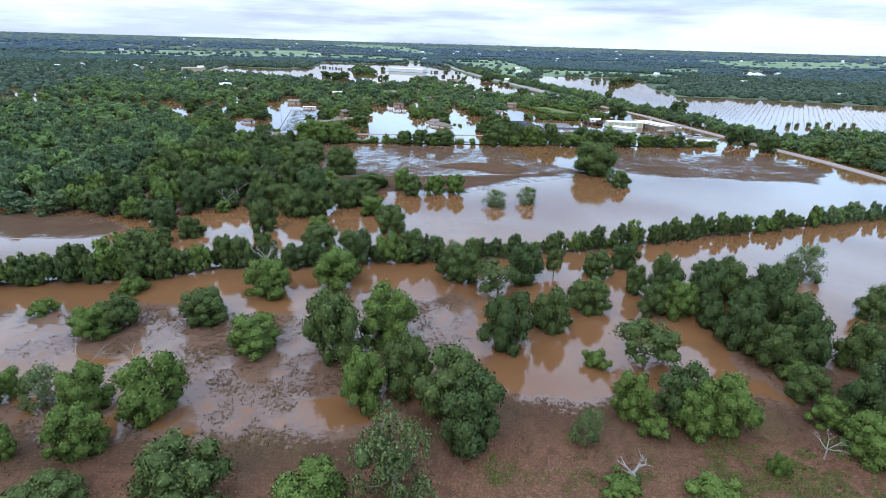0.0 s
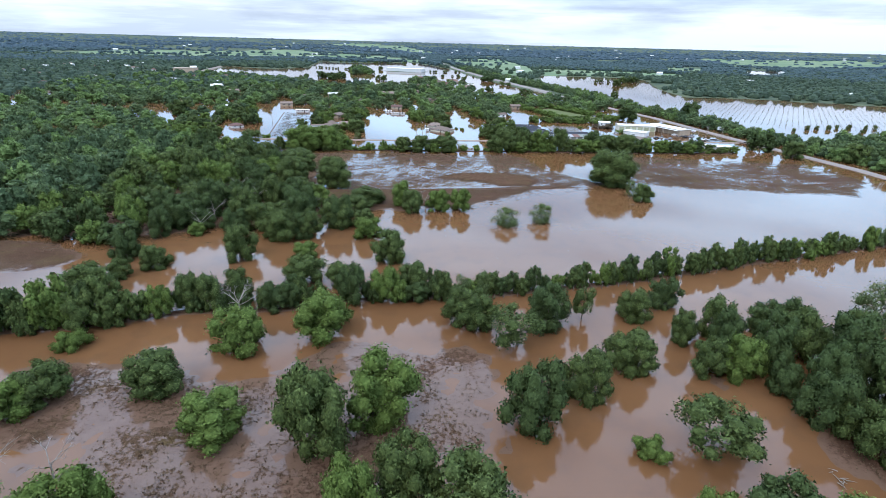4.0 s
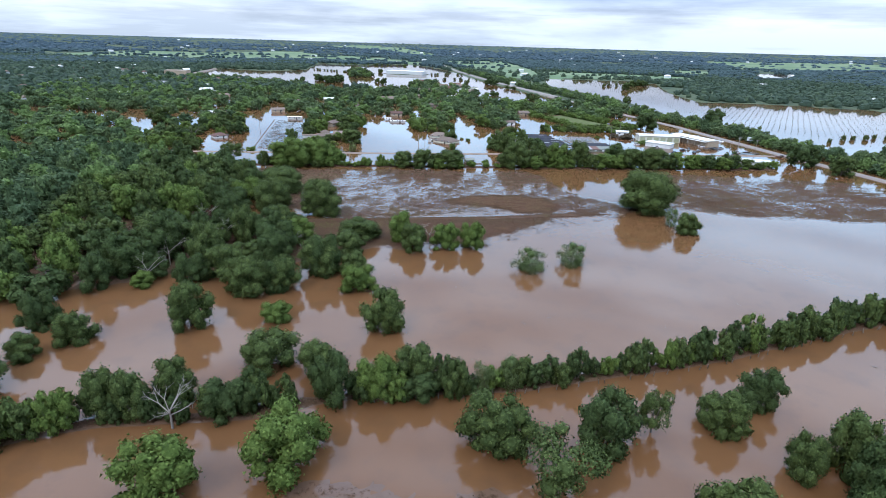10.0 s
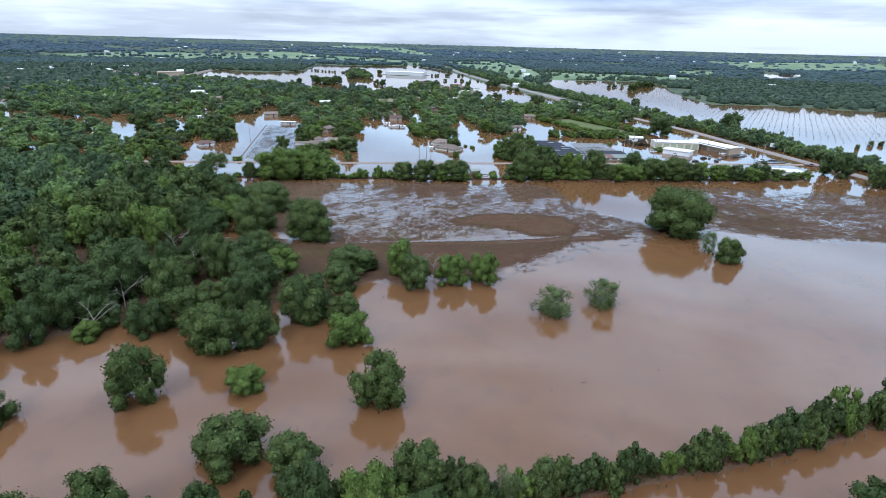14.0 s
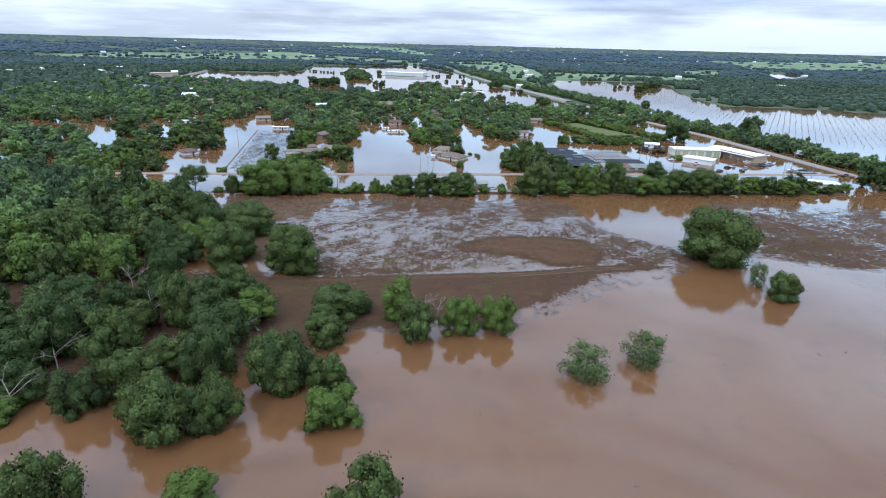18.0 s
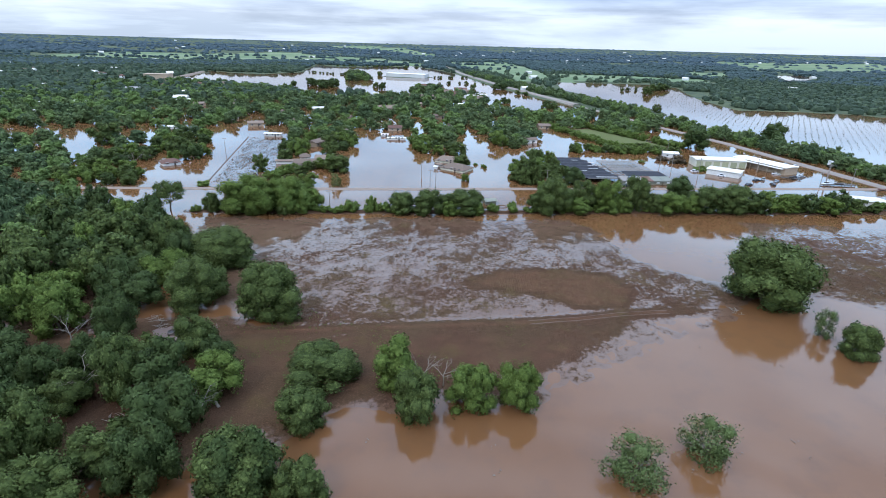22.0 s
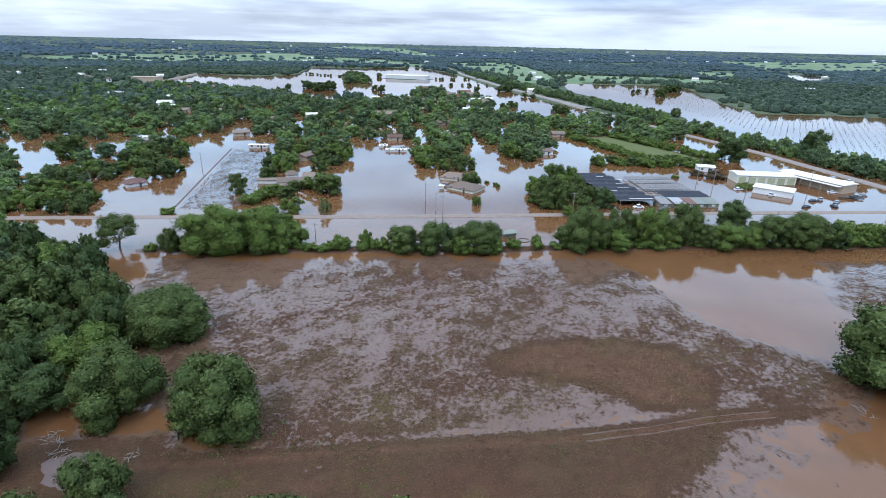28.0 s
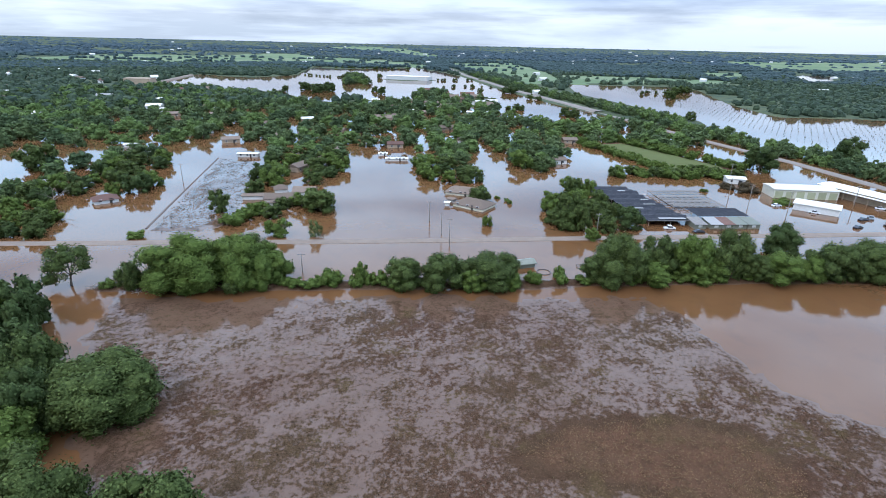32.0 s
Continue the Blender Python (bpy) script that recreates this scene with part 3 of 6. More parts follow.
def ball(c, r, rng):
    """A rough twenty-sided core inside a lobe of leaves."""
    g = (1 + 5 ** 0.5) / 2
    v = np.array([(-1, g, 0), (1, g, 0), (-1, -g, 0), (1, -g, 0), (0, -1, g), (0, 1, g), (0, -1, -g), (0, 1, -g), (g, 0, -1), (g, 0, 1), (-g, 0, -1), (-g, 0, 1)])
    f = [(0, 11, 5), (0, 5, 1), (0, 1, 7), (0, 7, 10), (0, 10, 11), (1, 5, 9), (5, 11, 4), (11, 10, 2), (10, 7, 6), (7, 1, 8),
         (3, 9, 4), (3, 4, 2), (3, 2, 6), (3, 6, 8), (3, 8, 9), (4, 9, 5), (2, 4, 11), (6, 2, 10), (8, 6, 7), (9, 8, 1)]
    return c + v / 1.902 * r * rng.uniform(0.85, 1.15, (12, 1)), np.array(f)


def tubes(paths, sides=6):
    """Tapered limbs; each path is a list of (point, radius)."""
    verts, faces = [], []
    for path in paths:
        start = len(verts)
        for i, (p, r) in enumerate(path):
            q = path[min(i + 1, len(path) - 1)][0] - path[max(i - 1, 0)][0]
            a = Vector(q).normalized().orthogonal().normalized()
            b = Vector(q).normalized().cross(a)
            for k in range(sides):
                w = 2 * math.pi * k / sides
                verts.append(Vector(p) + (a * math.cos(w) + b * math.sin(w)) * r)
        for i in range(len(path) - 1):
            for k in range(sides):
                m = (k + 1) % sides
                faces.append((start + i * sides + k, start + i * sides + m, start + (i + 1) * sides + m, start + (i + 1) * sides + k))
        faces.append(tuple(start + (len(path) - 1) * sides + k for k in range(sides)))
    return verts, faces


def knob(c, r, rng, fine):
    """A lumpy leafy core of a bough: twenty faces, or eighty."""
    v, f = ball(np.zeros(3), 1.0, rng)
    if fine:
        v, f = list(v), [tuple(q) for q in f]
        mid, out = {}, []
        for p in f:
            m = []
            for i, j in ((p[0], p[1]), (p[1], p[2]), (p[2], p[0])):
                key = (min(i, j), max(i, j))
                if key not in mid:
                    mid[key] = len(v)
                    u = v[i] + v[j]
                    v.append(u / np.linalg.norm(u) * rng.uniform(0.84, 1.16))
                m.append(mid[key])
            out += [(p[0], m[0], m[2]), (p[1], m[1], m[0]), (p[2], m[2], m[1]), tuple(m)]
        v, f = np.array(v), np.array(out)
    return v * r + c, f


def tree_shape(seed, R, H, lobes, per_lobe, leaf, low=0.03, umbrella=False, gaps=0.0, ragged=1.0):
    """Crown and trunk meshes of one broadleaf tree of that radius and height: boughs spread over a dome, each a lumpy core under leaf sprays."""
    rng = np.random.default_rng(seed)
    verts, faces, count, bent = [], [], 0, []
    zc, hz = H * (0.5 + low / 2), H * (1 - low) / 2
    p, q, top_at = rng.uniform(0, 6.28), rng.uniform(0, 6.28), rng.normal(0, 0.10 * R, 2)
    fine = per_lobe > 150
    tries = []
    for i in range(lobes):
        u = 0.95 - (0.56 if umbrella else 0.90) * ((i + 0.5) / lobes) ** 0.9 + rng.normal(0, 0.035)
        rad = R * rng.uniform(0.19, 0.33) * (1.0 if lobes > 12 else 1.25)
        ang = i * 2.39996 + rng.normal(0, 0.45)
        k = rng.uniform(0.56 - 0.10 * (ragged - 1), 0.90 + 0.12 * (ragged - 1)) * (1 + 0.16 * math.cos(2 * ang + p) + 0.10 * math.cos(3 * ang + q))
        wide = math.sqrt(max(0.02, 1 - ((u - 0.36) / 0.66) ** 2)) if u > 0.36 else 1 - 0.42 * ((0.36 - u) / 0.36) ** 2
        shift = top_at * u
        c = np.array([math.cos(ang) * wide * R * k + shift[0], math.sin(ang) * wide * R * k + shift[1], min(u * H, H - 0.8 * rad)])
        tries.append((c, rad))
    flat = np.array([1, 1, 0.8 if umbrella else 0.95])
    blobs = [(c, rad * flat) for c, rad in tries]
    if gaps < 0.5:
        blobs.append((np.array([0, 0, 0.94 * zc]), np.array([0.57 * R, 0.57 * R, 0.66 * hz])))
    for c, size in blobs:
        if rng.random() > gaps:
            v, f = knob(np.zeros(3), 0.80, rng, fine)
            verts.append(v * size + c), faces.extend(f + count), bent.append(v / np.linalg.norm(v, axis=1)[:, None])
            count += len(v)
    # leaves only where a bough is not buried in another
    mid = np.array([0, 0, 0.35 * H])
    places, ways = [], []
    for j, (c, size) in enumerate(blobs):
        k = int(6 * per_lobe * lobes * (size[0] / R) ** 2)
        e = rng.normal(0, 1, (k, 3))
        e /= np.linalg.norm(e, axis=1)[:, None]
        pos = c + e * size * rng.uniform(0.82, 1.10, (k, 1))
        ok = (pos[:, 2] > 0.05) & (e[:, 2] > -0.75)
        for i, (o, other) in enumerate(blobs):
            if i != j:
                ok &= np.linalg.norm((pos - o) / other, axis=1) > 0.90
        places.append(pos[ok]), ways.append(e[ok])
    places, ways = np.concatenate(places), np.concatenate(ways)
    pick = rng.permutation(len(places))[:lobes * per_lobe]
    pos, way = places[pick], ways[pick]
    # sprays: part of the leaves gather towards a neighbour and stand out
    lead = rng.random(len(pos)) < 0.5
    ripple = np.sin(pos[:, 0] * 10 / R + p) * np.sin(pos[:, 1] * 10 / R + q) * np.sin(pos[:, 2] * 9 / R)
    pos = pos + way * ragged * (0.070 * R * ripple + np.where(lead, np.minimum(rng.exponential(0.042 * R, len(pos)), 0.16 * R), 0))[:, None]
    out = pos - mid
    out /= np.linalg.norm(out, axis=1)[:, None] + 1e-9
    way = 0.75 * way + 0.35 * out + np.array([0, 0, 0.12])
    v, f = blades(pos, way, leaf, rng)
    way = way + rng.normal(0, 0.34, way.shape)
    bent.append(np.repeat(way / (np.linalg.norm(way, axis=1)[:, None] + 1e-9), 3, 0))
    verts.append(v), faces.extend(f + count)
    verts = np.concatenate(verts)
    # bring the crown to its radius and height
    fit = np.array([1, 1, 0]) * (R * 1.03 / np.percentile(np.hypot(verts[:, 0], verts[:, 1]), 97)) + np.array([0, 0, H / np.percentile(verts[:, 2], 99.5)])
    crown = (verts * fit, faces, np.concatenate(bent))
    tips = [(c * fit, rad) for c, rad in tries]
    fork = H * (0.30 if umbrella else 0.20)
    lean = rng.normal(0, 0.25, 2)
    top = Vector((lean[0], lean[1], fork))
    paths = [[(Vector((0, 0, -1.2)), 0.052 * H * 0.75), (Vector((lean[0] * 0.4, lean[1] * 0.4, fork * 0.5)), 0.033 * H * 0.75), (top, 0.027 * H * 0.75)]]
    for c, rad in tips[:: max(1, len(tips) // 7)]:
        end = Vector(c)
        mid = top.lerp(end, 0.5) + Vector((0, 0, -0.10 * H * rng.uniform(0, 1)))
        paths.append([(top, 0.018 * H * 0.75), (mid, 0.012 * H * 0.75), (end, 0.004 * H)])
    return crown, tubes(paths, 5)


LABELS = {
    "O": ("oak_tree", "broad oak with a full mid-green crown standing in floodwater", "tree"),
    "D": ("oak_tree", "large dark green oak with a dense rounded crown", "tree"),
    "B": ("broadleaf_tree", "fresh bright green leafy tree with drooping skirts", "tree"),
    "G": ("willow_tree", "pale grey-green thin-leaved small tree", "tree"),
    "P": ("live_oak_tree", "flat-topped open oak with limbs showing through", "tree"),
    "W": ("thicket", "withered brown thicket on a muddy patch", "shrub"),
    "S": ("shrub", "low bright green leafy shrub at the waterline", "shrub"),
}
STOCK = {}


def stock(kind, level, variants):
    """Prototype meshes of a kind of tree at a level of detail: 0 near, 1 middle, 2 far, 3 large and near."""
    lobes, per_lobe, leaf = ((26, 245, 0.36), (18, 86, 0.68), (9, 40, 1.28), (44, 330, 0.265))[level]
    sets = []
    for i in range(variants):
        seed = 100 * "ODBGPSW".index(kind) + 10 * level + i
        if kind in "SW":
            shape = tree_shape(seed, 6, 8, max(8, lobes // 2), per_lobe, leaf * 1.25, 0.1)
        elif kind == "P":
            shape = tree_shape(seed, 6, 11, lobes - 6, int(per_lobe * 0.9), leaf * 0.9, umbrella=True, gaps=0.6)
        elif kind == "G":
            shape = tree_shape(seed, 6, 11, lobes - 4, int(per_lobe * 1.05), leaf * 0.86, 0.02, gaps=0.8, ragged=1.9)
        else:
            shape = tree_shape(seed, 6, 11, lobes, per_lobe, leaf, ragged=0.65 if level in (1, 2) else 1.0)
        (cv, cf, cn), (tv, tf) = shape
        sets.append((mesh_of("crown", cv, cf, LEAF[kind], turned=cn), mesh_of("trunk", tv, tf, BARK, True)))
    STOCK[kind, level] = sets


for kind, counts in (("O", (4, 5, 4, 3)), ("D", (3, 3, 3, 2)), ("B", (4, 4, 3, 2)), ("G", (3, 2)), ("P", (3, 2)), ("S", (3, 2, 2)), ("W", (0, 2))):
    for level, k in enumerate(counts):
        if k:
            stock(kind, level, k)

TREES = []
JOINED = {}
POST = mesh_of("trunk", *tubes([[(Vector((0, 0, -1)), 0.42), (Vector((0.1, 0, 4.5)), 0.26)]], 4), BARK)


def join_tree(bucket, kind, x, y, r, h, rng):
    """Adds a far tree to a joined mass of trees."""
    crown, trunk = STOCK[kind, 2][int(rng.integers(len(STOCK[kind, 2])))]
    z = max(-0.45, min(float(ground_height(x, y)), 0.5))
    m = pose(x, y, z, 0, 0, rng.uniform(0, 360)) @ Matrix.Diagonal((r / 6.0, r / 6.0, h / 11.0, 1))
    for me, key in ((crown, kind), (POST, "bark")):
        co = np.empty(len(me.vertices) * 3, np.float32)
        me.vertices.foreach_get("co", co)
        mat = np.array(m)
        co = co.reshape(-1, 3) @ mat[:3, :3].T + mat[:3, 3]
        JOINED.setdefault((bucket, key), []).append((co, [tuple(p.vertices) for p in me.polygons]))


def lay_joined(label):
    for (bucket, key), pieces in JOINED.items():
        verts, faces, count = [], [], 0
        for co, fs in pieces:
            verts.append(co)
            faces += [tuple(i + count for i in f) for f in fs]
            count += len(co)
        mat = BARK if key == "bark" else HAZED_MASS_LEAF[key]
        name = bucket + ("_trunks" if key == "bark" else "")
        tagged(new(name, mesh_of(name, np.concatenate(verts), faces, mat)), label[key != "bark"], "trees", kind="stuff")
    JOINED.clear()


def plant(kind, x, y, r, h, level, rng, group="", called=""):
    """One tree of that crown radius and height."""
    if level == 0 and r > 7.6 and (kind, 3) in STOCK:
        level = 3
    while (kind, level) not in STOCK:
        level -= 1
    sets = STOCK[kind, level]
    crown, trunk = sets[int(rng.integers(len(sets)))]
    name, label, category = LABELS[kind]
    name = called or name
    full = 8.0 if kind in "SW" else 11.0
    z = max(-0.45, min(float(ground_height(x, y)), 0.5))
    th = empty(name, pose(x, y, z, 0, 0, rng.uniform(0, 360)) @ Matrix.Diagonal((r / 6.0, r / 6.0 * rng.uniform(0.92, 1.08), h / full, 1)), label, category, group)
    part("crown", crown, None, th)
    part("trunk", trunk, None, th)
    TREES.append((x, y, r))


BANK_TREES = [
    ("B", -65.1, 77.0, 5.1, 9.6), ("B", -58.8, 66.8, 4.7, 9.8), ("B", -52.8, 76.4, 6.4, 12.4), ("G", -73.8, 78.0, 4.4, 8.8),
    ("B", -81.3, 79.8, 3.5, 6.9), ("O", -36.9, 56.1, 7.6, 11.3), ("B", -70.9, 65.0, 2.5, 6.5), ("O", -57.2, 55.1, 5.7, 5.2),
    ("B", -18.3, 55.6, 5.9, 7.4), ("G", -6.1, 59.0, 6.7, 15.0), ("B", -14.3, 81.1, 5.0, 13.1), ("O", -6.6, 84.4, 5.8, 13.4),
    ("O", 2.6, 80.9, 7.2, 12.6), ("D", 5.6, 71.5, 6.3, 13.7), ("B", 36.7, 79.1, 3.9, 10.2), ("D", 46.2, 81.0, 5.3, 10.7),
    ("B", 52.2, 76.6, 5.9, 11.3), ("S", 38.6, 74.0, 2.8, 4.7), ("B", 45.9, 75.1, 4.0, 9.0), ("G", 25.9, 72.1, 3.2, 6.9),
    ("O", 73.5, 86.5, 4.2, 7.5), ("B", 72.5, 78.5, 3.4, 5.6),
]
BANK_TREES_B = [
    ("B", 75.0, 72.5, 4.4, 7.2), ("D", 82.0, 79.6, 5.7, 14.9), ("S", 56.0, 65.3, 1.8, 4.7), ("S", 29.2, 61.4, 3.8, 2.6),
    ("S", 43.3, 60.8, 4.0, 2.8), ("B", 74.0, 69.3, 4.8, 8.2),
]
SHALLOWS_TREES = [
    ("B", -80.6, 102.7, 4.9, 7.8), ("O", -76.4, 107.1, 5.4, 8.5), ("S", -82.9, 124.1, 3.9, 5.1), ("S", -98.7, 112.0, 3.5, 3.7),
    ("O", -57.7, 111.4, 6.7, 9.0), ("B", -42.2, 99.2, 7.0, 8.2), ("B", -47.1, 125.8, 6.3, 10.8), ("B", -29.5, 133.5, 7.4, 11.8),
    ("O", -22.4, 96.3, 6.6, 17.3), ("B", -12.7, 104.0, 7.4, 14.4), ("O", 5.5, 138.0, 6.3, 11.3), ("P", 15.9, 130.2, 7.2, 10.1),
    ("D", 24.2, 138.9, 5.8, 12.5), ("P", 33.8, 143.0, 3.8, 9.9), ("D", 15.0, 102.5, 6.1, 14.6), ("O", 26.7, 111.5, 4.8, 12.2),
    ("O", 38.7, 122.0, 5.6, 10.6), ("O", 47.0, 144.2, 4.7, 9.4), ("S", 34.3, 96.2, 3.3, 4.2), ("P", 45.6, 97.3, 7.5, 10.8),
    ("O", 55.1, 133.5, 3.9, 9.4), ("O", 63.9, 134.0, 5.1, 12.2), ("D", 77.6, 139.2, 4.4, 8.9), ("D", 82.8, 136.0, 4.9, 11.2), ("O", 55.5, 120.4, 4.4, 9.5), ("B", 61.8, 119.5, 4.8, 10.6),
    ("D", 57.5, 151.1, 4.2, 9.3), ("D", 67.5, 114.0, 3.6, 8.5), ("D", 70.5, 124.0, 5.2, 13.5), ("O", 78.0, 127.0, 5.6, 13.5), ("D", 62.0, 127.0, 4.8, 12.5),
]
SHALLOWS_TREES_B = [
    ("D", 88.0, 125.0, 6.2, 14.5), ("O", 95.0, 131.0, 5.2, 12.0), ("D", 70.0, 105.0, 5.2, 12.5), ("O", 74.5, 97.0, 5.0, 10.5), ("D", 81.0, 97.6, 5.6, 14.5), ("O", 85.5, 107.0, 5.6, 13.5), ("O", 73.0, 102.0, 4.2, 9.0),
    ("D", 84.0, 116.5, 5.6, 14.0), ("D", 75.5, 113.0, 5.2, 13.0), ("B", 74.5, 91.5, 3.2, 5.6), ("O", 92.0, 98.0, 5.0, 12.0),
    ("G", 110.9, 144.9, 6.6, 12.4), ("O", 114.9, 121.0, 5.9, 10.1),
]
CHANNEL_TREES = [
    ("O", -96.3, 148.4, 6.8, 9.4), ("O", -94.3, 160.5, 3.4, 6.2), ("D", -99.5, 173.3, 4.3, 10.2), ("O", -86.1, 132.8, 4.5, 8.8), ("O", -66.3, 143.5, 3.9, 10.2), ("O", -60.4, 143.6, 3.9, 10.2), ("O", -54.9, 147.8, 3.9, 10.1), ("O", -41.8, 160.8, 6.3, 8.8),
    ("D", -39.9, 146.8, 3.4, 8.8), ("D", -44.4, 144.7, 4.7, 7.8), ("O", -30.0, 158.8, 4.4, 8.0), ("D", -26.1, 149.4, 4.5, 11.3),
    ("O", -10.0, 155.9, 5.0, 10.0), ("B", -17.6, 150.5, 4.2, 10.2), ("D", -8.8, 151.9, 4.9, 5.8), ("O", -1.6, 151.9, 3.4, 8.7),
    ("G", 3.6, 153.9, 2.7, 7.0), ("G", 9.2, 154.9, 2.7, 7.1), ("O", -18.3, 176.9, 5.5, 11.3), ("O", -65.5, 175.7, 5.4, 12.6),
    ("O", -87.6, 167.7, 4.5, 8.1), ("B", -46.5, 180.4, 4.4, 5.4), ("O", -31.6, 208.8, 5.0, 8.1), ("B", -27.9, 198.2, 5.4, 8.3),
    ("D", -40.8, 208.0, 5.5, 13.3), ("D", -49.7, 196.5, 4.8, 10.3),
]
CHANNEL_TREES_B = [
    ("O", -59.6, 194.4, 6.6, 11.1), ("D", -76.2, 199.5, 4.7, 9.7), ("B", -88.4, 197.4, 3.9, 4.8),
]
SPIT_TREES = [
    ("G", 22.2, 214.5, 5.4, 7.6), ("G", 36.4, 220.1, 4.7, 8.4), ("O", 81.2, 281.4, 12.6, 18.0), ("G", 85.3, 262.3, 3.1, 8.1),
    ("O", 88.4, 253.9, 5.2, 8.9), ("O", -34.4, 238.9, 8.8, 6.7), ("O", -35.2, 225.2, 5.1, 7.5), ("B", -19.3, 238.0, 5.6, 10.0),
    ("O", -14.8, 228.9, 5.5, 9.7), ("B", -4.2, 231.7, 5.4, 9.0), ("B", 4.5, 232.6, 4.6, 9.9), ("O", -54.8, 265.8, 9.2, 14.1),
    ("O", -76.0, 270.8, 9.1, 13.0), ("O", -79.9, 296.7, 9.7, 11.5), ("O", -40.7, 210.0, 6.8, 12.0), ("P", -49.0, 196.1, 5.1, 10.9),
    ("O", -58.0, 195.4, 5.2, 10.8), ("O", -68.6, 204.6, 6.5, 10.0),
]
HEDGE_TREES = [
    ("O", -80.9, 297.6, 10.9, 10.5), ("P", -122.4, 349.0, 6.8, 14.0), ("O", -104.2, 347.5, 3.5, 9.2), ("B", -89.8, 350.7, 11.9, 16.3),
    ("B", -75.1, 354.2, 9.1, 15.9), ("B", -68.5, 351.0, 5.2, 9.5), ("S", -59.8, 351.7, 3.4, 2.9), ("S", -49.4, 353.6, 3.4, 5.1),
    ("S", -41.0, 355.3, 3.0, 6.9), ("S", -54.8, 351.5, 3.2, 2.3), ("O", -27.7, 354.0, 6.9, 10.1), ("O", -17.1, 354.1, 7.7, 11.3),
    ("O", -2.3, 355.8, 9.5, 10.9), ("S", 9.9, 358.5, 3.0, 3.8), ("S", -35.2, 353.9, 2.9, 4.3), ("O", 35.6, 361.6, 9.3, 16.1),
    ("O", 50.7, 366.5, 6.5, 15.0), ("B", 60.1, 365.1, 6.9, 15.8), ("O", 73.1, 367.3, 7.9, 17.1), ("D", 100.2, 385.9, 7.8, 12.8),
    ("B", 87.6, 365.1, 7.8, 9.7), ("O", 103.4, 367.4, 7.9, 13.1),
]
HEDGE_TREES_B = [
    ("O", 117.5, 367.6, 8.8, 13.3), ("B", 46.6, 361.6, 7.7, 6.9), ("S", 59.2, 362.5, 6.0, 4.2),
]

for rows, level in ((BANK_TREES, 0), (BANK_TREES_B, 0), (SHALLOWS_TREES, 0), (SHALLOWS_TREES_B, 0), (CHANNEL_TREES, 0), (CHANNEL_TREES_B, 0), (SPIT_TREES, 0), (HEDGE_TREES, 0), (HEDGE_TREES_B, 0)):
    for kind, x, y, r, h in rows:
        plant(kind, x, y, r * 0.96, h * (0.86 if y > 340 else 0.95), level, RNG)

# the dyke's continuous line of small trees
along = []
for (x0, y0), (x1, y1) in zip(LEVEE, LEVEE[1:]):
    k = int(math.hypot(x1 - x0, y1 - y0) / 2.3)
    along += [(x0 + (x1 - x0) * i / k, y0 + (y1 - y0) * i / k) for i in range(k)]
for x, y in along:
    if -70 < x < 4 and RNG.random() < 0.3:
        continue
    big = x < -70
    kind = str(RNG.choice(["O", "B", "D"], p=[0.45, 0.15, 0.40]))
    r = RNG.uniform(2.6, 4.4) if big else RNG.uniform(1.5, 2.9)
    x, y, h = x + RNG.normal(0, 0.8), y + RNG.normal(0, 1.1), r * RNG.uniform(1.9, 3.4)
    if x < -135 or x > 150:
        join_tree("hedgerow", kind, x, y, r, h, RNG)
    else:
        plant(kind, x, y, r, h, 1, RNG, "trees along the dyke", "hedgerow_tree")


def scatter(poly, gap, rng, tries=4000, keep=None):
    """Places inside a polygon, none nearer to another than gap."""
    xs, ys = [p[0] for p in poly], [p[1] for p in poly]
    got = np.zeros((0, 2))
    px, py = rng.uniform(min(xs), max(xs), tries), rng.uniform(min(ys), max(ys), tries)
    ok = inside(poly, px, py)
    for x, y in zip(px[ok], py[ok]):
        if keep is not None and not keep(x, y):
            continue
        if len(got) == 0 or np.min((got[:, 0] - x) ** 2 + (got[:, 1] - y) ** 2) > gap * gap:
            got = np.vstack([got, (x, y)])
    return got


CLEARINGS = ((-92, 246, 8), (-76, 256, 9), (-71, 219, 7), (-86, 214, 6), (-60, 226, 5), (-66, 240, 4), (-104, 262, 6))


def clear_of(x, y, s=0.75):
    return all((x - a) ** 2 + (y - b) ** 2 > r * r for a, b, r in CLEARINGS) and all((x - a) ** 2 + (y - b) ** 2 > (s * r + 2.2) ** 2 for a, b, r in TREES[:140])


# the belt of trees beyond the highway
for (x0, y0), (x1, y1) in zip(HIGHWAY[1:-2], HIGHWAY[2:-1]):
    ln = math.hypot(x1 - x0, y1 - y0)
    nx, ny = (y1 - y0) / ln, -(x1 - x0) / ln
    k = int(ln / (4.4 if y0 < 520 else 6.0))
    for i in range(k):
        for o in ((RNG.uniform(10, 22), RNG.uniform(20, 36)) if y0 > 520 else (RNG.uniform(11, 20), RNG.uniform(18, 34))):
            s, r = (i + RNG.random()) / k, RNG.uniform(3.6, 6.4)
            join_tree("highway_belt", str(RNG.choice(["O", "B", "D"], p=[0.5, 0.25, 0.25])), x0 + (x1 - x0) * s + nx * o, y0 + (y1 - y0) * s + ny * o, r, r * RNG.uniform(1.3, 1.8), RNG)

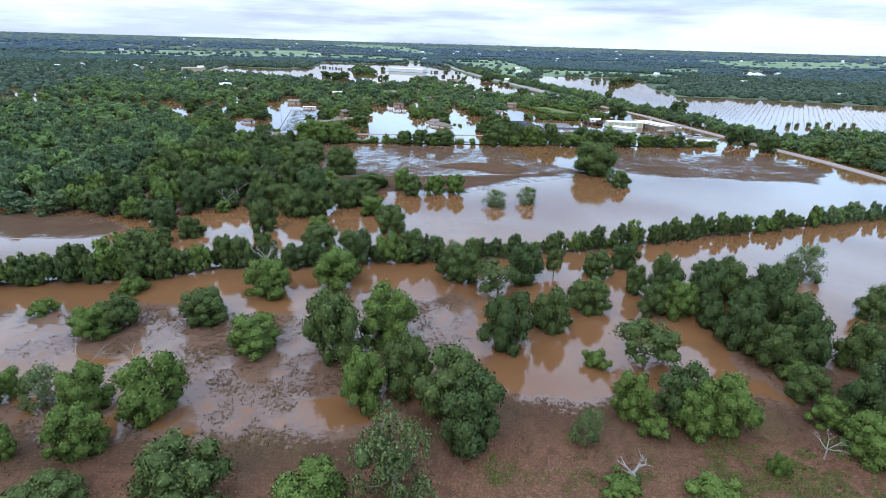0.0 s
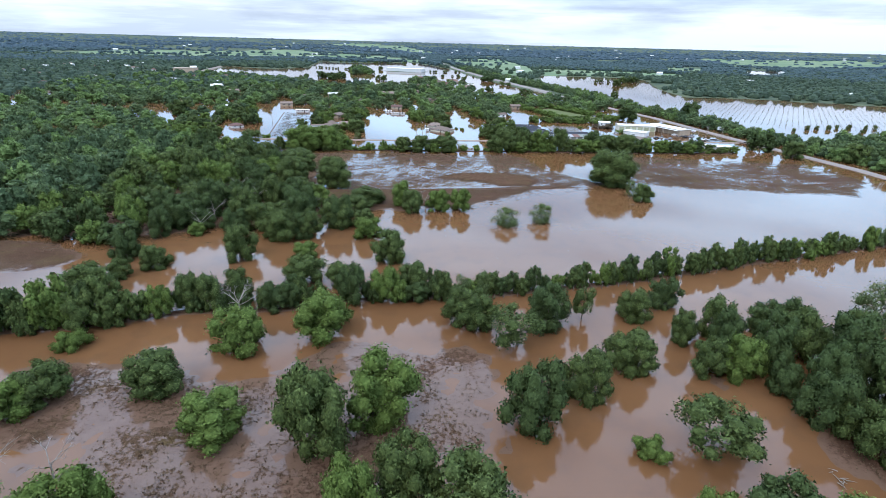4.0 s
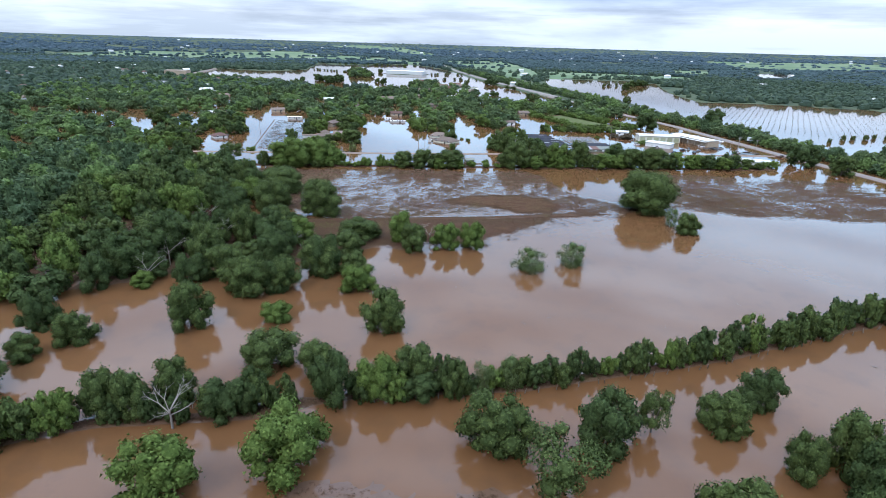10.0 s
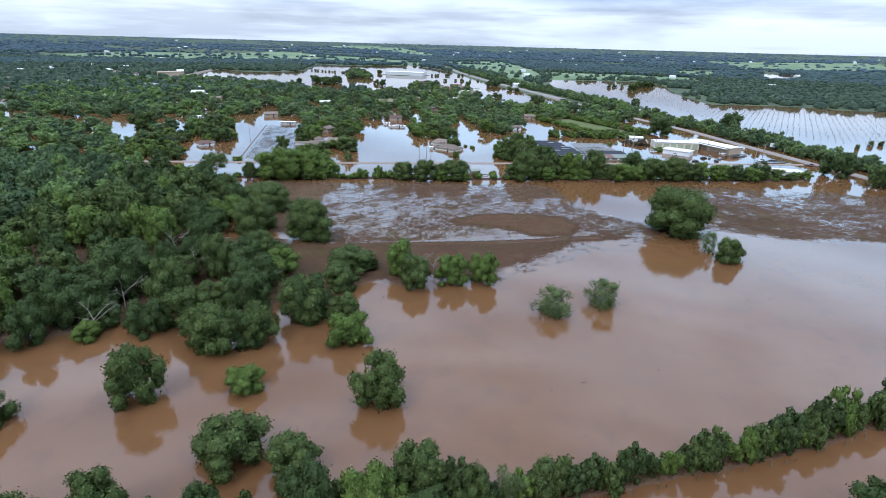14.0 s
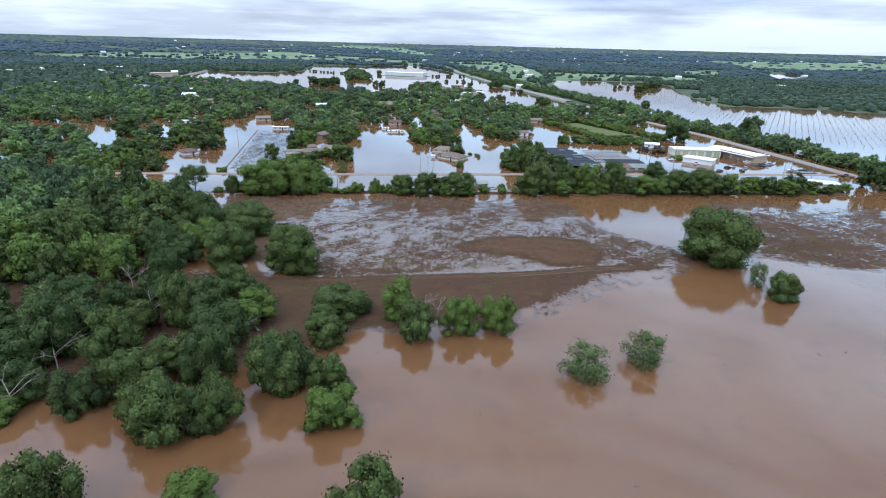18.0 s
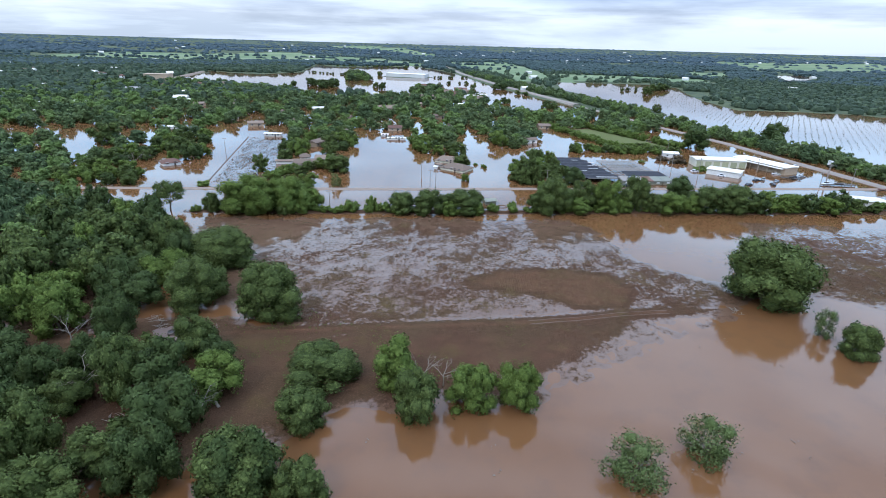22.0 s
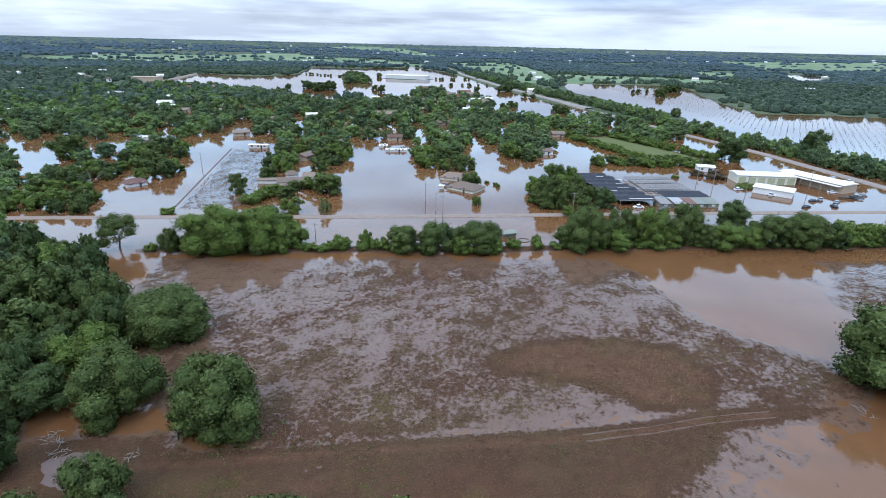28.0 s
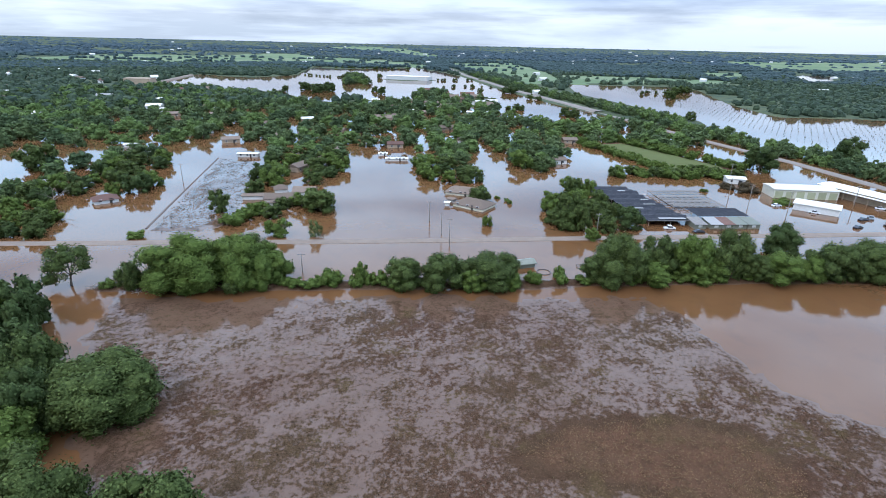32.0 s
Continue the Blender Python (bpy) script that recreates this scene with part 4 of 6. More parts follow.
# the wood that thickens the belt where it nears the river bank
BELT_WOOD = [(280, 250), (276, 330), (268, 372), (278, 404), (300, 418), (360, 428), (440, 428), (440, 250)]
NEAR_RNG = np.random.default_rng(77)
for x, y in scatter(BELT_WOOD, 7.2, NEAR_RNG, 3000):
    r = NEAR_RNG.uniform(4.2, 6.8)
    join_tree("belt_wood", str(NEAR_RNG.choice(["O", "B", "D"], p=[0.5, 0.2, 0.3])), x, y, r, r * NEAR_RNG.uniform(1.5, 2.1), NEAR_RNG)
# lone trees drowned in a line along the edge of the crop rows
for x, y, r in ((299, 480, 2.6), (320, 494, 3.0), (330, 497, 2.7), (342, 499, 3.1), (356, 508, 2.6), (361, 502, 2.4), (369, 510, 2.8), (360, 483, 2.2), (381, 507, 3.0), (394, 512, 2.6)):
    plant("O", x, y, 0.75 * r, 1.5 * r, 1, NEAR_RNG, "drowned trees along the crop rows", "drowned_tree")

# the wood on the west side
for x, y in scatter(FOREST, 7.9, RNG, 8000, clear_of):
    if x < -330:
        continue
    kind = str(RNG.choice(["O", "B", "D"], p=[0.44, 0.17, 0.39]))
    r, h = RNG.uniform(4.3, 7.0), RNG.uniform(7.0, 14.0)
    if x > -150:
        plant(kind, x, y, r, h, 0 if x > -106 and y < 305 else 1, RNG, "trees of the west wood", "wood_tree")
    else:
        join_tree("west_wood", kind, x, y, r, h, RNG)

# clumps in the drowned village
CLUMPS = [
    ([(-240, 384), (-172, 384), (-156, 387), (-170, 410), (-184, 428), (-200, 442), (-216, 440), (-240, 424)], 7.6),
    ([(-206, 450), (-186, 432), (-176, 441), (-160, 440), (-150, 452), (-150, 470), (-166, 492), (-186, 522), (-212, 530), (-230, 500), (-228, 484)], 8.2),
    ([(-485, 690), (-281, 730), (-190, 620), (-188, 560), (-262, 541), (-420, 520)], 10.5),
    ([(-420, 500), (-260, 480), (-235, 440), (-250, 392), (-420, 376)], 10.5),
    ([(-126, 545), (-140, 575), (-93, 582), (-76, 520), (-74, 470), (-92, 458), (-110, 465), (-116, 500)], 9.0),
    ([(-290, 730), (-207, 775), (-52, 750), (15, 650), (-1, 588), (-50, 558), (-91, 580), (-154, 575), (-190, 640)], 11.0),
    ([(-40, 560), (-10, 572), (-2, 500), (-4, 475), (-25, 472), (-34, 490)], 8.5),
    ([(-4, 667), (36, 674), (20, 563), (-2, 560)], 10.0),
    ([(34, 624), (72, 631), (57, 543), (36, 505), (22, 510)], 9.0),
    ([(27, 455), (46, 466), (43, 440), (47, 421), (46, 407), (34, 402), (23, 411)], 7.5),
    ([(102, 700), (150, 720), (180, 680), (168, 600), (140, 575), (104, 590), (75, 605)], 10.0),
    ([(-290, 730), (-320, 860), (-217, 850), (-173, 815), (-133, 778), (-105, 808), (-70, 828), (-13, 793), (12, 740), (20, 660), (-52, 750), (-207, 775)], 10.5),
    ([(-485, 690), (-520, 900), (-402, 930), (-345, 940), (-287, 860), (-285, 735)], 12.0),
    ([(15, 745), (44, 728), (80, 690), (100, 640), (60, 640), (25, 680)], 10.5),
    ([(-150, 832), (-83, 834), (-54, 860), (-15, 906), (30, 880), (44, 790), (20, 760), (-13, 800), (-70, 832)], 9.5),
    ([(-340, 860), (-260, 895), (-192, 830), (-217, 850), (-300, 850)], 10.0),
    ([(-68, 885), (-40, 900), (-22, 930), (-30, 985), (-52, 985)], 10.0),
    ([(-189, 1109), (-149, 1122), (-199, 1347), (-227, 1337)], 11.0),
    ([(-410, 918), (-340, 940), (-345, 965), (-400, 950)], 10.0),
    ([(250, 420), (330, 400), (430, 330), (430, 240), (300, 230), (268, 270), (258, 340)], 9.0),
]
YARDS = [(-163, 430, 6), (-158, 422, 7), (-204, 453, 6), (-198, 445, 6), (-221, 549, 7), (-196, 530, 6), (-98, 497, 7), (-90, 510, 6), (-88, 536, 6), (50, 529, 7)]
for poly, gap in CLUMPS:
    for x, y in scatter(poly, gap * 1.1, RNG, 1200):
        if away(HIGHWAY, x, y) < 10 or away(VILLAGE_ROAD, x, y) < 5 or any(math.hypot(x - a, y - b) < r for a, b, r in YARDS):
            continue
        if y > 450 and RNG.random() < 0.16:
            continue
        kind = str(RNG.choice(["O", "B", "D"], p=[0.45, 0.35, 0.2]))
        r = RNG.uniform(0.46, 0.80) * min(gap, 10.5)
        h = r * RNG.uniform(1.2, 1.6)
        if y > 520 or x < -200 or x > 200:
            join_tree("village_trees", kind, x, y, r, h, RNG)
        else:
            plant(kind, x, y, r, h, 1, RNG, "trees among the flooded houses", "village_tree")
VILLAGE_TREES = [
    ("D", 169, 523, 9.5, 15), ("O", -109.4, 420, 4.0, 9), ("O", -69, 424, 7.4, 10), ("B", -77, 394, 4.9, 6.8), ("O", -1.5, 443, 5.3, 7.5),
    ("S", -0.5, 410, 2.4, 4.5), ("D", 239, 549, 11, 17), ("S", -125.5, 388.4, 3.7, 2.6), ("S", 19, 363, 2.0, 3.8), ("O", -232, 485, 10, 14),
    ("G", -63.6, 393.3, 3.2, 7), ("S", -95, 420, 4, 4.5), ("O", -86, 415, 4.5, 6), ("S", 78, 497, 4, 4), ("S", 92, 500, 4, 4), ("S", 106, 498, 5, 5), ("S", 120, 500, 5, 5),
    ("S", 134, 500, 5, 5),
]
LAKE_ROWS = [((-47, 1250), (48, 1285), 9, 3.4), ((-30, 1102), (54, 1116), 8, 3.2), ((-316, 1343), (-224, 1276), 10, 3.0), ((-224, 1276), (-188, 1165), 7, 4.5), ((-327, 1657), (-100, 1671), 16, 4.0),
             ((255, 1040), (375, 1100), 5, 4.0), ((318, 1050), (374, 1098), 8, 7.0), ((52, 806), (64, 803), 4, 4.5), ((100, 762), (112, 744), 5, 5.0), ((92, 926), (104, 911), 3, 4.0), ((-215, 990), (-186, 994), 4, 6.5)]
LAKE_TREES = [("O", -124, 990, 6, 8), ("D", -108, 948, 6, 11), ("O", -172, 1230, 6, 8), ("O", 30, 1012, 5, 7), ("D", 67, 1012, 8, 10), ("D", 78, 1014, 8, 10), ("O", 37, 869, 5, 7), ("D", -223, 988, 10, 12),
              ("D", -197, 950, 11, 12), ("D", -186, 978, 10, 13), ("D", -243, 960, 6, 9), ("O", -154, 1289, 6, 9), ("O", 300, 985, 7, 12), ("O", 222, 740, 6, 9)]
YARD_TREES = [("S", -96, 409.6, 5, 5), ("S", -98.5, 403.5, 4.6, 4.6), ("B", -93, 418, 4, 5.5), ("O", -86, 427, 4, 5.2), ("B", -78.5, 430, 5, 6.5), ("B", -72, 430, 5.5, 8.5), ("O", -104, 446, 5, 8),
              ("D", 56, 411, 6, 9.2), ("O", 52.8, 421, 3.6, 7.4), ("O", 49.5, 433, 5, 9.5), ("B", 52, 460, 4.2, 8), ("O", 31.6, 413, 5.6, 14), ("O", 36.7, 406.4, 3.7, 11), ("O", 43, 454, 4, 10), ("B", 38, 397, 3, 5),
              ("W", 128, 478, 4, 3), ("W", 136, 470, 4.5, 3.2), ("W", 139, 482, 4, 3), ("W", 131, 470, 3.5, 2.6), ("S", 148, 449, 3.5, 2.6), ("S", 143, 455, 3.5, 2.4)]
CLUMP_TREES = [
    ("B", -82, 362, 7, 13), ("O", -98, 352, 5.2, 10), ("O", -76, 366, 6, 12), ("B", -66, 356, 5, 10), ("B", -88, 346.8, 4.2, 7), ("B", -97, 347.5, 4, 6.5), ("O", -75, 348.5, 4.2, 6.5),
    ("B", -70, 363, 5, 11), ("O", -93, 359, 6, 12), ("O", -20, 352.5, 4, 6), ("B", -8, 353, 4, 6.5), ("B", 2, 354.5, 4.2, 6), ("B", -29, 352.5, 3.5, 5.5), ("O", 30, 360, 5, 9), ("B", 41, 360.5, 4.6, 7),
    ("B", 67, 363.5, 5, 8), ("O", 80, 364, 5, 9), ("B", 95, 365, 5, 9), ("O", 110, 366, 5, 9),
]
ROADSIDE_TREES = [
    ("D", 216, 385, 9, 14), ("O", 224, 362, 7, 12), ("O", 258, 352, 9, 13), ("D", 272, 340, 10, 14), ("O", 262, 322, 9, 12), ("D", 285, 330, 10, 13),
    ("S", 7, 449, 1.4, 1.8), ("S", 11, 445, 1.3, 2.0), ("S", 12, 441, 1.2, 2.4), ("S", 112, 470, 2, 2.2), ("S", 140, 452, 5, 2.4),
]
for kind, x, y, r, h in VILLAGE_TREES + ROADSIDE_TREES + LAKE_TREES + YARD_TREES:
    plant(kind, x, y, r, h, 1, RNG)
for (x0, y0), (x1, y1), n, r in LAKE_ROWS:
    for i in range(n):
        t = (i + RNG.uniform(0.1, 0.9)) / n
        size = r * RNG.uniform(0.75, 1.25)
        plant("OD"[i % 2], x0 + (x1 - x0) * t + RNG.normal(0, 2), y0 + (y1 - y0) * t + RNG.normal(0, 4), size, size * RNG.uniform(1.2, 1.6), 2, RNG, "small trees standing in the far lake", "lake_tree")
for kind, x, y, r, h in CLUMP_TREES:
    plant(kind, x, y, r, h * 0.86, 0, RNG, "trees of the roadside hedge", "hedge_tree")
for a, b in (((76, 611), (117, 498)), ((112, 612), (158, 522))):
    for i in range(24):
        s = i / 23
        plant("S", a[0] + (b[0] - a[0]) * s + RNG.normal(0, 1), a[1] + (b[1] - a[1]) * s + RNG.normal(0, 2), RNG.uniform(3.5, 5.5), RNG.uniform(3.5, 6), 1, RNG, "shrubs edging the green strip")


for i in range(13):
    plant("OB"[i % 2], 74 + i * 6 + RNG.normal(0, 1), 503 + RNG.normal(0, 2.5), RNG.uniform(3.6, 5.2), RNG.uniform(4.5, 6.5), 1, RNG, "trees behind the nursery", "yard_tree")


def bare_tree(x, y, h, seed, label, stout=1.0, boughs=4):
    """A dead tree: trunk and forking limbs."""
    rng = np.random.default_rng(seed)
    paths = [[(Vector((0, 0, -1)), 0.22 * stout), (Vector((0.1, 0.1, h * 0.3)), 0.17 * stout), (Vector((0, 0.2, h * 0.45)), 0.14 * stout)]]
    for i in range(boughs):
        w = i * 2.4 + rng.normal(0, 0.3)
        a = Vector((0, 0.2, h * rng.uniform(0.3, 0.45)))
        b = a + Vector((math.cos(w), math.sin(w), rng.uniform(0.5, 1.1))) * h * 0.24
        c = b + Vector((math.cos(w + 0.4), math.sin(w + 0.4), rng.uniform(0.5, 1.0))) * h * 0.22
        d = b + Vector((math.cos(w - 0.6), math.sin(w - 0.6), rng.uniform(0.2, 0.9))) * h * 0.2
        paths += [[(a, 0.11 * stout), (b, 0.08 * stout), (c, 0.03 * stout)], [(b, 0.07 * stout), (d, 0.025 * stout)]]
        for end in (c, d, c.lerp(b, 0.45)):
            for j in range(3):
                tip = end + Vector((math.cos(w) + rng.normal(0, 0.8), math.sin(w) + rng.normal(0, 0.8), rng.uniform(0.0, 0.9))) * h * 0.10
                paths.append([(end, 0.032 * stout), (tip, 0.014 * stout)])
    v, f = tubes(paths, 5)
    th = empty("dead_tree", pose(x, y, max(-0.4, float(ground_height(x, y)))), label, "tree")
    part("trunk", mesh_of("trunk", v, f, DEADWOOD, True), None, th)


for i, (x, y, h) in enumerate(((-52.5, 140.6, 8.5), (-62, 88, 7), (-71, 86, 8), (31, 62.5, 5), (66, 69, 5), (-92.4, 246.5, 10), (-88, 199, 9), (-13.9, 236.5, 8), (-9.8, 237.4, 6), (-78.6, 229.8, 10), (-54.9, 224.6, 8), (-88, 211, 11), (89, 122, 11), (3, 234, 6), (-176, 418, 11))):
    bare_tree(x, y, h, i, "leafless bleached dead tree with forking limbs", {0: 1.2, 3: 2.0}.get(i, 0.85), 7 if i == 0 else 4)

lay_joined(("trunks of the joined mass of trees", "mass of green broadleaf trees with rounded crowns"))
for i in range(12):
    x = 126 + i * 6.2
    plant(str(RNG.choice(["O", "B", "D"])), x + RNG.normal(0, 1), 367.5 + (x - 123) * 0.09 + RNG.normal(0, 1.5), RNG.uniform(4.2, 6.2) * (1 if x < 168 else 0.7), RNG.uniform(7, 10.5) * (1 if x < 168 else 0.55), 1, RNG, "trees of the roadside hedge", "hedge_tree")
# undergrowth filling the roadside hedge
for (x0, y0), (x1, y1) in zip(HEDGE, HEDGE[1:]):
    k = int(math.hypot(x1 - x0, y1 - y0) / 5)
    for i in range(k):
        if RNG.random() < 0.8:
            plant("S", x0 + (x1 - x0) * i / k + RNG.normal(0, 1), y0 + (y1 - y0) * i / k + RNG.normal(0, 1), RNG.uniform(1.8, 3.2), RNG.uniform(1.6, 3.6), 1, RNG, "undergrowth of the roadside hedge")

# ---- distant woods ----


ring = [(math.cos(k * math.pi / 2), math.sin(k * math.pi / 2)) for k in range(4)]
DOME = np.array([(x, y, 0) for x, y in ring] + [(0.62 * (x - y), 0.62 * (x + y), 0.75) for x, y in ring] + [(0, 0, 1)], float)
DOME_FACES = [f for k in range(4) for f in ((k, (k + 1) % 4, 4 + k), ((k + 1) % 4, 4 + (k + 1) % 4, 4 + k), (4 + k, 4 + (k + 1) % 4, 8))]
ring = [(math.cos(k * math.pi / 3), math.sin(k * math.pi / 3)) for k in range(6)]
LUMP = np.array([(0.72 * x, 0.72 * y, -0.95) for x, y in ring] + [(x, y, -0.15) for x, y in ring] + [(0.68 * x, 0.68 * y, 0.65) for x, y in ring] + [(0, 0, 1)], float)
LUMP_FACES = [f for j in (0, 6) for k in range(6) for f in ((j + k, j + (k + 1) % 6, j + 6 + k), (j + (k + 1) % 6, j + 6 + (k + 1) % 6, j + 6 + k))] + [(12 + k, 12 + (k + 1) % 6, 18) for k in range(6)]
DOME_FACES, LUMP_FACES = np.array(DOME_FACES), np.array(LUMP_FACES)


def woods(name, places, rng, mat, label, leaves=14, squat=0.85):
    """A joined mass of far crowns: a rough core with clumps of leaves on it."""
    verts, faces, count = [], [], 0
    z = ground_height(places[:, 0], places[:, 1])
    for (x, y, r, h), g in zip(places, z):
        c = np.array([x, y, g + h - r * squat])
        v, f = (LUMP * r * rng.uniform(0.78, 1.1, (19, 1)), LUMP_FACES) if leaves else (DOME * rng.uniform(0.8, 1.2, (9, 1)) * r, DOME_FACES)
        verts.append(v * np.array([1, 1, squat]) + c), faces.extend(f + count)
        count += len(v)
        if leaves:
            d = rng.normal(0, 1, (leaves, 3))
            d[:, 2] = np.abs(d[:, 2]) - 0.25
            d /= np.linalg.norm(d, axis=1)[:, None]
            v, f = kites(c + d * r * np.array([1, 1, squat]) * rng.uniform(0.85, 1.15, (leaves, 1)), d, r * 0.5, rng)
            verts.append(v), faces.extend(f + count)
            count += len(v)
    return tagged(new(name, mesh_of(name, np.concatenate(verts), faces, mat)), label, "woods", kind="stuff")


def wooded(x, y):
    return (~inside(FAR_LAKE, x, y)) & (~inside(EAST_LAKE, x, y)) & (~inside(TOWN, x, y)) & ~inside(FAR_POND, x, y) & (away(HIGHWAY, x, y) > 14) & ~((away(HIGHWAY, x, y) < 80) & (y < 1260))


px, py = RNG.uniform(-1400, 1400, 52000), RNG.uniform(560, 1650, 52000)
ok = wooded(px, py) & (np.abs(px) < 0.95 * py + 40)
open_land = (fbm(px, py * 2.2, 260, 51) > 0.57) & (py > 950)
green = np.zeros(len(px), bool)
for poly in MEADOWS:
    green |= inside(poly, px, py)
ok &= ~(open_land | green) | (RNG.random(len(px)) < 0.03)
ok &= (py > 720) | (np.abs(px) > 260)
px, py = px[ok][:7600], py[ok][:7600]
rr = RNG.uniform(4.0, 7.5, len(px))
woods("distant_woods", np.stack([px, py, rr, rr * RNG.uniform(1.0, 1.4, len(px))], 1), RNG, HAZED_WOODS_LEAF, "dense green woods beyond the village", 6)
# groves out to the horizon, larger and flatter the farther they stand
d = 1 / RNG.uniform(1 / 4900, 1 / 1450, 32000)
w = RNG.uniform(-0.86, 0.86, len(d))
px, py = d * np.sin(w), 100 + d * np.cos(w)
bare = fbm(px, py * 2.4, 330, 61) > 0.60
ok = wooded(px, py) & (~bare | (RNG.random(len(d)) < 0.07))
for poly in MEADOWS:
    hedge = np.abs((py + 0.12 * px) % 210 - 105) < 9
    ok &= ~inside(poly, px, py) | (RNG.random(len(px)) < np.where(hedge & (py > 1850), 0.7, 0.02))
px, py, d = px[ok], py[ok], d[ok]
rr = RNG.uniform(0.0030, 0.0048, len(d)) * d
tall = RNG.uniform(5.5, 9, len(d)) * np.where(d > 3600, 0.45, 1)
# groves past 2500 m take the leaf colour with more haze blue in it
for far, mat, label in ((d <= 2500, HAZED_FAR_LEAF, "dark woodland beyond the lakes, leaves tinted with blue haze"), (d > 2500, HAZED_HORIZON_LEAF, "endless woodland reaching the horizon, leaves tinted with stronger blue haze")):
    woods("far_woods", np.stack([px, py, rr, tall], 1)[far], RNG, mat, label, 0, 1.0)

# ---- houses ----


def window(parent, x, y, z, w, h, side, pane=GLASS):
    """A window on a wall: side is the outward axis, as 'x+', 'y-'."""
    s = 1 if side[1] == "+" else -1
    if side[0] == "y":
        fr = boxes((x - w / 2, y, z, x + w / 2, y + s * 0.06, z + h)) if s > 0 else boxes((x - w / 2, y - 0.06, z, x + w / 2, y, z + h))
        pn = boxes((x - w / 2 + 0.09, min(y, y + s * 0.09), z + 0.09, x + w / 2 - 0.09, max(y, y + s * 0.09), z + h - 0.09))
    else:
        fr = boxes((min(x, x + s * 0.06), y - w / 2, z, max(x, x + s * 0.06), y + w / 2, z + h))
        pn = boxes((min(x, x + s * 0.09), y - w / 2 + 0.09, z + 0.09, max(x, x + s * 0.09), y + w / 2 - 0.09, z + h - 0.09))
    f = part("window", fr, WHITE, parent, "white framed window")
    part("pane", pn, pane, f)


def wing(th, cx, cy, L, W, ang, wall, roof, hw=2.5, rise=1.6, hip=False, openings=True):
    """Walls and pitched roof of one wing, set in the house's own frame."""
    m = pose(cx, cy, 0, 0, 0, ang)
    t, z0 = 0.2, -0.6
    made = [part("wall", boxes((-L / 2, -W / 2, z0, L / 2, -W / 2 + t, hw), (-L / 2, W / 2 - t, z0, L / 2, W / 2, hw),
                               (-L / 2, -W / 2 + t, z0, -L / 2 + t, W / 2 - t, hw), (L / 2 - t, -W / 2 + t, z0, L / 2, W / 2 - t, hw)), wall, th)]
    o = 0.5
    bm = bmesh.new()
    cut = W * 0.42 if hip else 0.0
    lo = [bm.verts.new(v) for v in ((-L / 2 - o, -W / 2 - o, hw), (L / 2 + o, -W / 2 - o, hw), (L / 2 + o, W / 2 + o, hw), (-L / 2 - o, W / 2 + o, hw))]
    up = [bm.verts.new((v.co.x, v.co.y, hw + 0.16)) for v in lo]
    r0, r1 = bm.verts.new((-L / 2 - o + cut, 0, hw + 0.16 + rise)), bm.verts.new((L / 2 + o - cut, 0, hw + 0.16 + rise))
    bm.faces.new(lo[::-1])
    for i in range(4):
        bm.faces.new((lo[i], lo[(i + 1) % 4], up[(i + 1) % 4], up[i]))
    bm.faces.new((up[0], up[1], r1, r0)), bm.faces.new((up[2], up[3], r0, r1))
    bm.faces.new((up[1], up[2], r1)), bm.faces.new((up[3], up[0], r0))
    made.append(part("roof", bm, roof, th))
    if openings:
        k = max(2, int(L / 4))
        for i in range(k):
            x = -L / 2 + L * (i + 0.5) / k
            for s in (-1, 1):
                n = len(th.children)
                window(th, x, s * W / 2, 0.85, 1.3, 1.15, "y+" if s > 0 else "y-")
                made.append(th.children[-1])
        made.append(part("door", boxes((L * 0.12, -W / 2 - 0.07, z0, L * 0.12 + 0.95, -W / 2, 2.05)), DARK, th, "dark door"))
    for ob in made:
        ob.matrix_basis = m @ ob.matrix_basis
    return made


def house(x, y, ang, L, W, wall, roof, label, hw=2.4, rise=1.5, hip=False, extra=(), openings=True):
    th = empty("house", pose(x, y, 0, 0, 0, ang), label, "house")
    wing(th, 0, 0, L, W, 0, wall, roof, hw, rise, hip, openings)
    for cx, cy, l, w, a in extra:
        wing(th, cx, cy, l, w, a, wall, roof, hw, rise * 0.93, hip, openings)
    return th


house(-4.2, 436, -34, 15, 11, CREAM, ROOF_GREY, "cream house with a brown-grey hipped roof deep in floodwater", 1.15, 2.4, True, [(-14.8, 14.4, 15, 9, 16)])
house(-14, 442.5, -34, 3.2, 2.6, TIN, ROOF_GREY, "small grey pump shed beside a flooded house", 1.3, 0.3, openings=False)
house(-16, 436, -10, 1.8, 1.8, WHITE, ROOF_WHITE, "tiny white booth standing in the water", 1.5, 0.2, openings=False)
house(-89.5, 437.5, 10, 13, 8, BRICK, ROOF_GREY, "tan house with a brown-grey roof standing in floodwater", 2.0, 1.5)
house(-91.5, 431, 10, 5.5, 4, WHITE, ROOF_GREY, "white porch house front in floodwater", 1.5, 0.5)
house(-102, 440, 6, 10, 4.5, WHITE, ROOF_GREY, "low cream shed with a brown-grey roof", 1.7, 0.4, openings=False)
house(-93.5, 450, 20, 5.5, 5.5, WHITE, ROOF_GREY, "small pavilion with a pointed roof behind a house", 2.2, 1.7, True, openings=False)
house(-81.5, 447.5, 4, 9.5, 8, WHITE, ROOF_GREY, "white house with a brown-grey roof in floodwater", 2.3, 1.6)
house(-204, 453, 15, 11, 7, WHITE, TIN, "pale-roofed house between tall trees", 2.0, 1.0)
house(-137, 528, 2, 12, 4, WHITE, ROOF_WHITE, "white trailer home with dark openings above the water", 2.0, 0.4)
